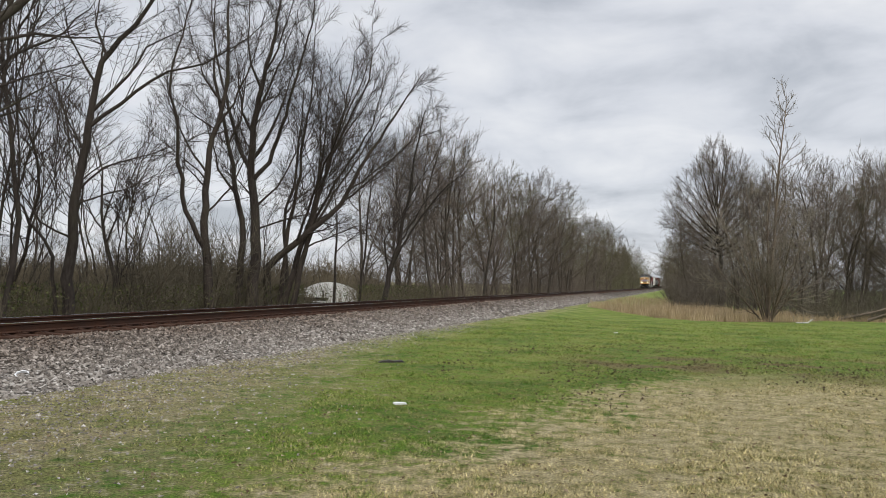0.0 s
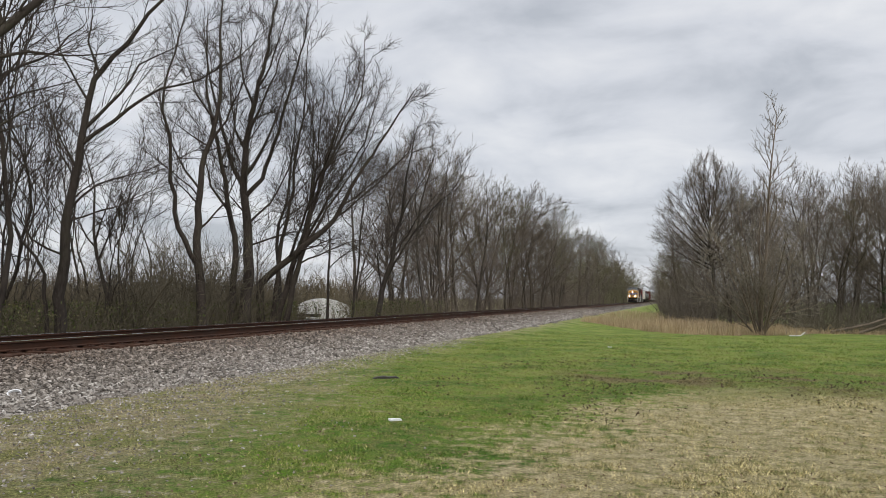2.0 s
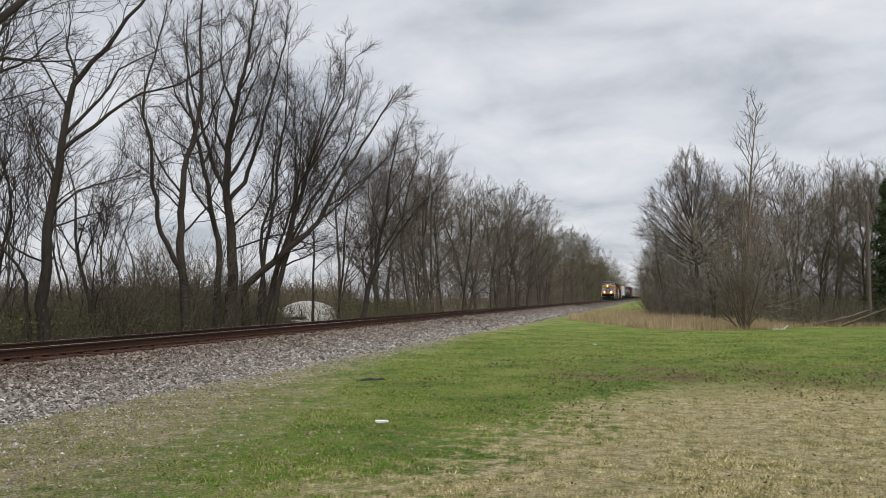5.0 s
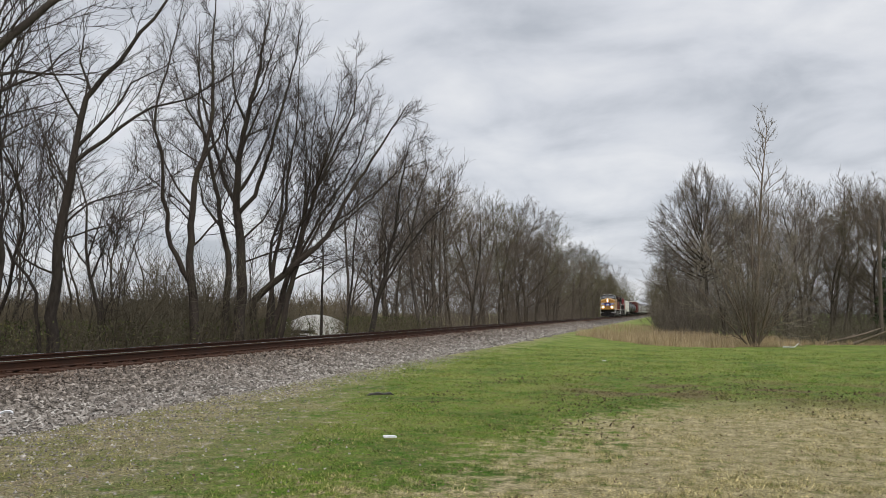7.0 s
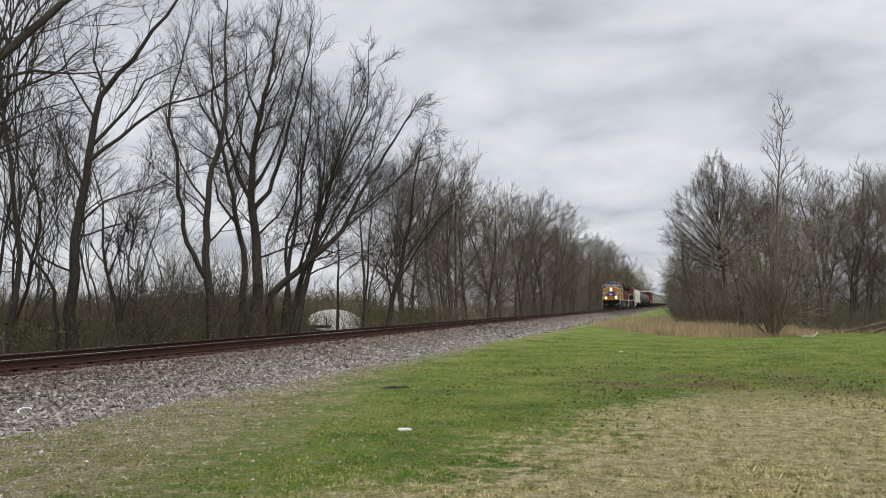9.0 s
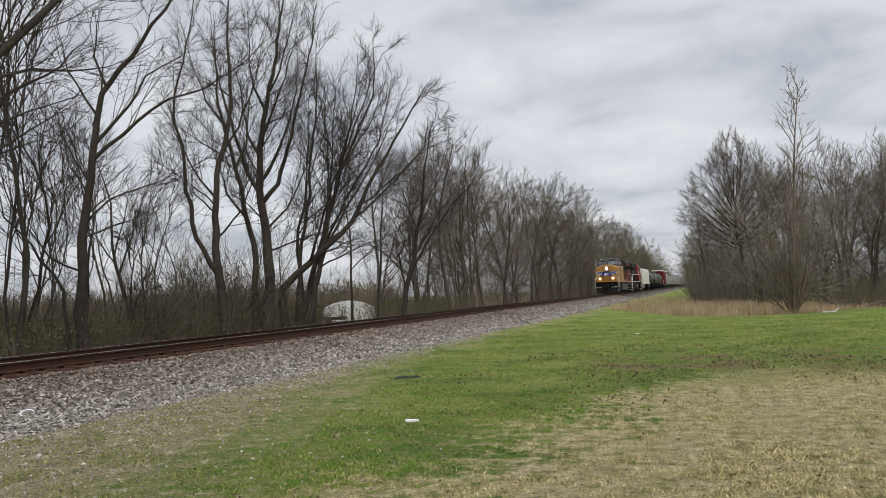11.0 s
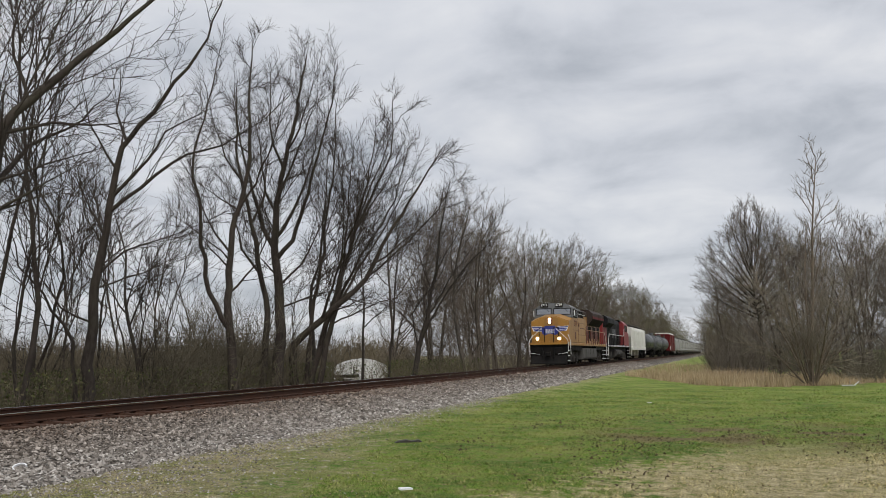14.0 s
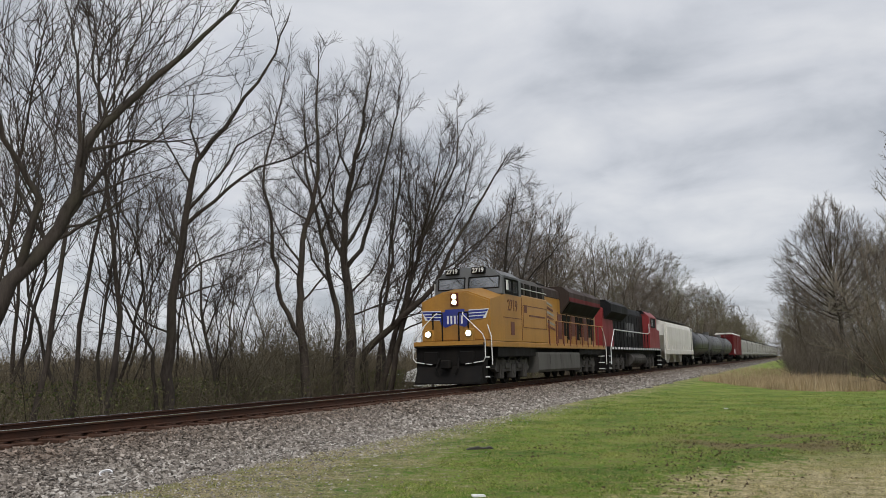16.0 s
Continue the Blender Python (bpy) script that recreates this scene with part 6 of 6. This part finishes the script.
def covered_hopper(material, label, length=19.4, bays=3):
    car = thing("covered_hopper", label, "freight car", "freight cars of the train")
    e = 2.0
    bm = bmesh.new()
    outline = [(-1.5, 1.45), (1.5, 1.45), (1.56, 2.4), (1.54, 3.7), (1.42, 4.08), (0.6, 4.34), (-0.6, 4.34), (-1.42, 4.08), (-1.54, 3.7), (-1.56, 2.4)]
    add_prism(bm, outline, e, length - e)
    body = part("body", bm, material, car)
    for y0, y1 in ((e, 0.9), (length - e, length - 0.9)):
        bm = bmesh.new()
        lo = [bm.verts.new((x, y0, z)) for x, z in ((-1.45, 1.45), (1.45, 1.45), (1.45, 3.9), (-1.45, 3.9))]
        hi = [bm.verts.new((x, y1, z)) for x, z in ((-1.4, 2.9), (1.4, 2.9), (1.4, 3.9), (-1.4, 3.9))]
        fs = [bm.faces.new(lo), bm.faces.new(hi)] + [bm.faces.new((lo[i], lo[(i + 1) % 4], hi[(i + 1) % 4], hi[i])) for i in range(4)]
        bmesh.ops.recalc_face_normals(bm, faces=fs)
        part("slope_end", bm, material, car)
    for s in (-1, 1):
        bm = bmesh.new()
        add_box(bm, s * 1.5 - 0.05, s * 1.5 + 0.05, 0.5, length - 0.5, 1.2, 1.62, 0.02)
        part("side_sill", bm, material, car)
        for k in range(9):
            y = e + (length - 2 * e) * (k + 0.5) / 9
            bm = bmesh.new()
            add_box(bm, s * 1.55 - 0.03, s * 1.55 + 0.012, y - 0.035, y + 0.035, 1.6, 3.5)
            part("rib", bm, material, body)
        for y in (0.75, length - 0.75):
            end_ladder(car, s * 1.5, y, 0.7, 4.0, material)
            bm = bmesh.new()
            add_pipe(bm, [(s * 1.45, y, 1.3), (s * 1.45, y, 4.0), (s * 0.8, y, 4.3)], 0.03, 5)
            part("corner_post", bm, material, car)
        bm = bmesh.new()
        add_box(bm, s * 0.75 - 0.25, s * 0.75 + 0.25, 0.62, length - 0.6, 4.42, 4.46)
        add_pipe(bm, [(s * 0.98, 0.7, 4.56), (s * 0.98, length - 0.7, 4.56)], 0.02, 5)
        part("roof_walkway", bm, TRUCK_GREY, car)
    for k in range(bays):
        yc = length * (k + 0.5) / bays * 0.62 + length * 0.19
        bm = bmesh.new()
        add_prism(bm, [(yc - 1.6, 1.45), (yc + 1.6, 1.45), (yc + 0.3, 0.45), (yc - 0.3, 0.45)], -0.9, 0.9, "x")
        part("hopper_bay", bm, material, car)
    bm = bmesh.new()
    add_box(bm, -0.3, 0.3, 0.4, length - 0.4, 0.85, 1.15)
    part("centre_sill", bm, UNDER, car)
    coupler(car, 0.4, -1)
    coupler(car, length - 0.4, 1)
    freight_truck(car, 2.2)
    freight_truck(car, length - 2.2)
    return car


def tank_car(material, label, length=18.6, bands=5, band_material=None):
    car = thing("tank_car", label, "freight car", "freight cars of the train")
    bm = bmesh.new()
    r, zc, e = 1.48, 2.5, 1.0
    ring = []
    for y, k in ((e, 0.25), (e + 0.12, 0.62), (e + 0.3, 0.86), (e + 0.6, 1.0), (length - e - 0.6, 1.0), (length - e - 0.3, 0.86), (length - e - 0.12, 0.62), (length - e, 0.25)):
        ring.append([bm.verts.new((r * k * math.cos(6.2832 * i / 26), y, zc + r * k * math.sin(6.2832 * i / 26))) for i in range(26)])
    for a, b in zip(ring, ring[1:]):
        for i in range(26):
            bm.faces.new((a[i], a[(i + 1) % 26], b[(i + 1) % 26], b[i]))
    bm.faces.new(ring[0])
    bm.faces.new(ring[-1])
    bmesh.ops.recalc_face_normals(bm, faces=bm.faces[:])
    for f in bm.faces:
        f.smooth = True
    tank = part("tank", bm, material, car)
    for k in range(bands):
        y = 2.2 + (length - 4.4) * k / max(1, bands - 1)
        bm = bmesh.new()
        add_cylinder(bm, (0, y - 0.07, zc), (0, y + 0.07, zc), r + 0.025, 26)
        part("band", bm, band_material or material, tank)
    bm = bmesh.new()
    add_cylinder(bm, (0, length / 2, zc + r - 0.05), (0, length / 2, zc + r + 0.4), 0.4, 14)
    dome = part("dome", bm, material, car)
    bm = bmesh.new()
    for s in (-1, 1):
        add_box(bm, s * 0.8 - 0.3, s * 0.8 + 0.3, length / 2 - 1.3, length / 2 + 1.3, zc + r - 0.2, zc + r - 0.16)
        add_pipe(bm, [(s * 1.1, length / 2 - 1.3, zc + r - 0.2), (s * 1.1, length / 2 - 1.3, zc + r + 0.75), (s * 1.1, length / 2 + 1.3, zc + r + 0.75), (s * 1.1, length / 2 + 1.3, zc + r - 0.2)], 0.025, 5)
    part("top_platform", bm, TRUCK_GREY, car)
    bm = bmesh.new()
    add_box(bm, -0.35, 0.35, 0.4, length - 0.4, 0.82, 1.1)
    add_box(bm, -1.4, 1.4, 0.5, 1.8, 1.0, 1.12)
    add_box(bm, -1.4, 1.4, length - 1.8, length - 0.5, 1.0, 1.12)
    for s in (-1, 1):
        add_pipe(bm, [(s * 1.45, 0.6, 1.9), (s * 1.45, length - 0.6, 1.9)], 0.025, 5)
        for y in (0.6, length - 0.6):
            add_pipe(bm, [(s * 1.45, y, 1.0), (s * 1.45, y, 1.9)], 0.025, 5)
    for y in (2.6, length - 2.6):
        add_box(bm, -0.9, 0.9, y - 0.5, y + 0.5, 0.95, 1.35)
    part("underframe", bm, UNDER, car)
    coupler(car, 0.4, -1)
    coupler(car, length - 0.4, 1)
    freight_truck(car, 2.4)
    freight_truck(car, length - 2.4)
    return car


def box_car(length=20.5):
    car = thing("box_car", "tall dark red boxcar with a silvery end and roof", "freight car", "freight cars of the train")
    bm = bmesh.new()
    add_box(bm, -1.5, 1.5, 0.6, length - 0.6, 1.1, 4.72, 0.03)
    body = part("body", bm, BOX_RED, car, "dark red box body")
    bm = bmesh.new()
    add_prism(bm, [(-1.55, 4.72), (1.55, 4.72), (1.2, 4.98), (-1.2, 4.98)], 0.55, length - 0.55)
    part("roof", bm, WHITE, car, "silvery white roof")
    for y0, y1 in ((0.5, 0.6), (length - 0.6, length - 0.5)):
        bm = bmesh.new()
        for k in range(9):
            add_box(bm, -1.4, 1.4, y0, y1, 1.2 + 0.38 * k, 1.42 + 0.38 * k)
        part("corrugated_end", bm, BOX_RED, body)
    for s in (-1, 1):
        bm = bmesh.new()
        add_box(bm, s * 1.5 - 0.02, s * 1.5 + 0.05, length / 2 - 1.6, length / 2 + 1.6, 1.2, 4.6, 0.02)
        part("sliding_door", bm, BOX_RED, body)
        for k in range(14):
            y = 0.9 + (length - 1.8) * k / 13
            bm = bmesh.new()
            add_box(bm, s * 1.5 - 0.02, s * 1.5 + 0.03, y - 0.04, y + 0.04, 1.15, 4.7)
            part("rib", bm, BOX_RED, body)
        for y in (1.0, 2.6):
            bm = bmesh.new()
            add_box(bm, s * 1.53 - 0.01, s * 1.53 + 0.012, y, y + 0.9, 1.3, 2.1)
            part("marking_bar", bm, STRIPE, body, "white marking")
        end_ladder(car, s * 1.55, 0.9, 0.7, 4.6, BOX_RED)
    bm = bmesh.new()
    add_box(bm, -0.3, 0.3, 0.4, length - 0.4, 0.85, 1.1)
    part("underframe", bm, UNDER, car)
    coupler(car, 0.4, -1)
    coupler(car, length - 0.4, 1)
    freight_truck(car, 2.2)
    freight_truck(car, length - 2.2)
    return car


TRAIN = []
SPEED, HEAD_Y = 16.5, 30.27


def build_train():
    TRAIN.append((yellow_locomotive(), 0.0))
    TRAIN.append((black_locomotive(), 22.3))
    TRAIN.append((covered_hopper(WHITE, "weathered white covered hopper car", 21.2), 45.0))
    TRAIN.append((tank_car(TANK_BLACK, "glossy black tank car", 18.6, 3), 66.6))
    TRAIN.append((tank_car(TANK_GREY, "dark grey tank car with heavy bands", 18.6, 6, TANK_BLACK), 85.4))
    TRAIN.append((tank_car(TANK_GREY, "dark grey tank car with heavy bands", 18.6, 6, TANK_BLACK), 104.2))
    TRAIN.append((box_car(20.5), 123.4))
    first = covered_hopper(HOPPER_GREY, "pale grey weathered covered hopper car", 18.0)
    TRAIN.append((first, 144.6))
    for k in range(13):
        twin = copy_thing(first, pose(0, 0, 0))
        for o in twin.children_recursive:
            if o.name.startswith("wheelset"):
                WHEELS.append((o, o.location.y))
        TRAIN.append((twin, 144.6 + 18.4 * (k + 1)))


build_train()


def build_bird():
    """A small dark bird that crosses the sky."""
    bird = thing("small_bird", "small dark bird flying across the grey sky", "bird")
    bm = bmesh.new()
    bmesh.ops.create_icosphere(bm, subdivisions=2, radius=0.035, matrix=Matrix.Diagonal((2.6, 1.0, 0.9, 1)))
    add_prism(bm, [(-0.08, 0.01), (-0.17, 0.02), (-0.17, -0.005), (-0.08, -0.01)], -0.02, 0.02)
    part("body", bm, BLACK, bird)
    for s in (-1, 1):
        bm = bmesh.new()
        vs = [bm.verts.new(p) for p in ((0.05, s * 0.02, 0.01), (-0.04, s * 0.02, 0.01), (-0.06, s * 0.19, 0.07), (0.0, s * 0.16, 0.065))]
        low = [bm.verts.new(v.co - Vector((0, 0, 0.008))) for v in vs]
        bm.faces.new(vs)
        bm.faces.new(low[::-1])
        for k in range(4):
            bm.faces.new((vs[k], low[k], low[(k + 1) % 4], vs[(k + 1) % 4]))
        bmesh.ops.recalc_face_normals(bm, faces=bm.faces[:])
        part("wing", bm, BLACK, bird)
    return bird


BIRD = build_bird()


def motions():
    """The train rolls towards the camera at a steady speed; its near wheels turn with it."""
    walk(BIRD, [(t, pose(-8.07 + 16.078 * (t - 2.5), 28.08 + 1.108 * (t - 2.5), 8.41 + 4.074 * (t - 2.5), 0, 0, 3.9)) for t in (0.0, 8.0, 16.0)])
    for car, back in TRAIN:
        walk(car, [(t, pose(TRACK_X, HEAD_Y + back + SPEED * (16.0 - t), RAIL_Z)) for t in (0.0, 4.0, 8.0, 12.0, 16.0)])
    turn = math.degrees(SPEED / 0.5) / FPS
    for ob, y in WHEELS[:24]:
        walk(ob, [(k / FPS, pose(0, y, 0.5, (turn * k) % 360)) for k in range(481)])


motions()
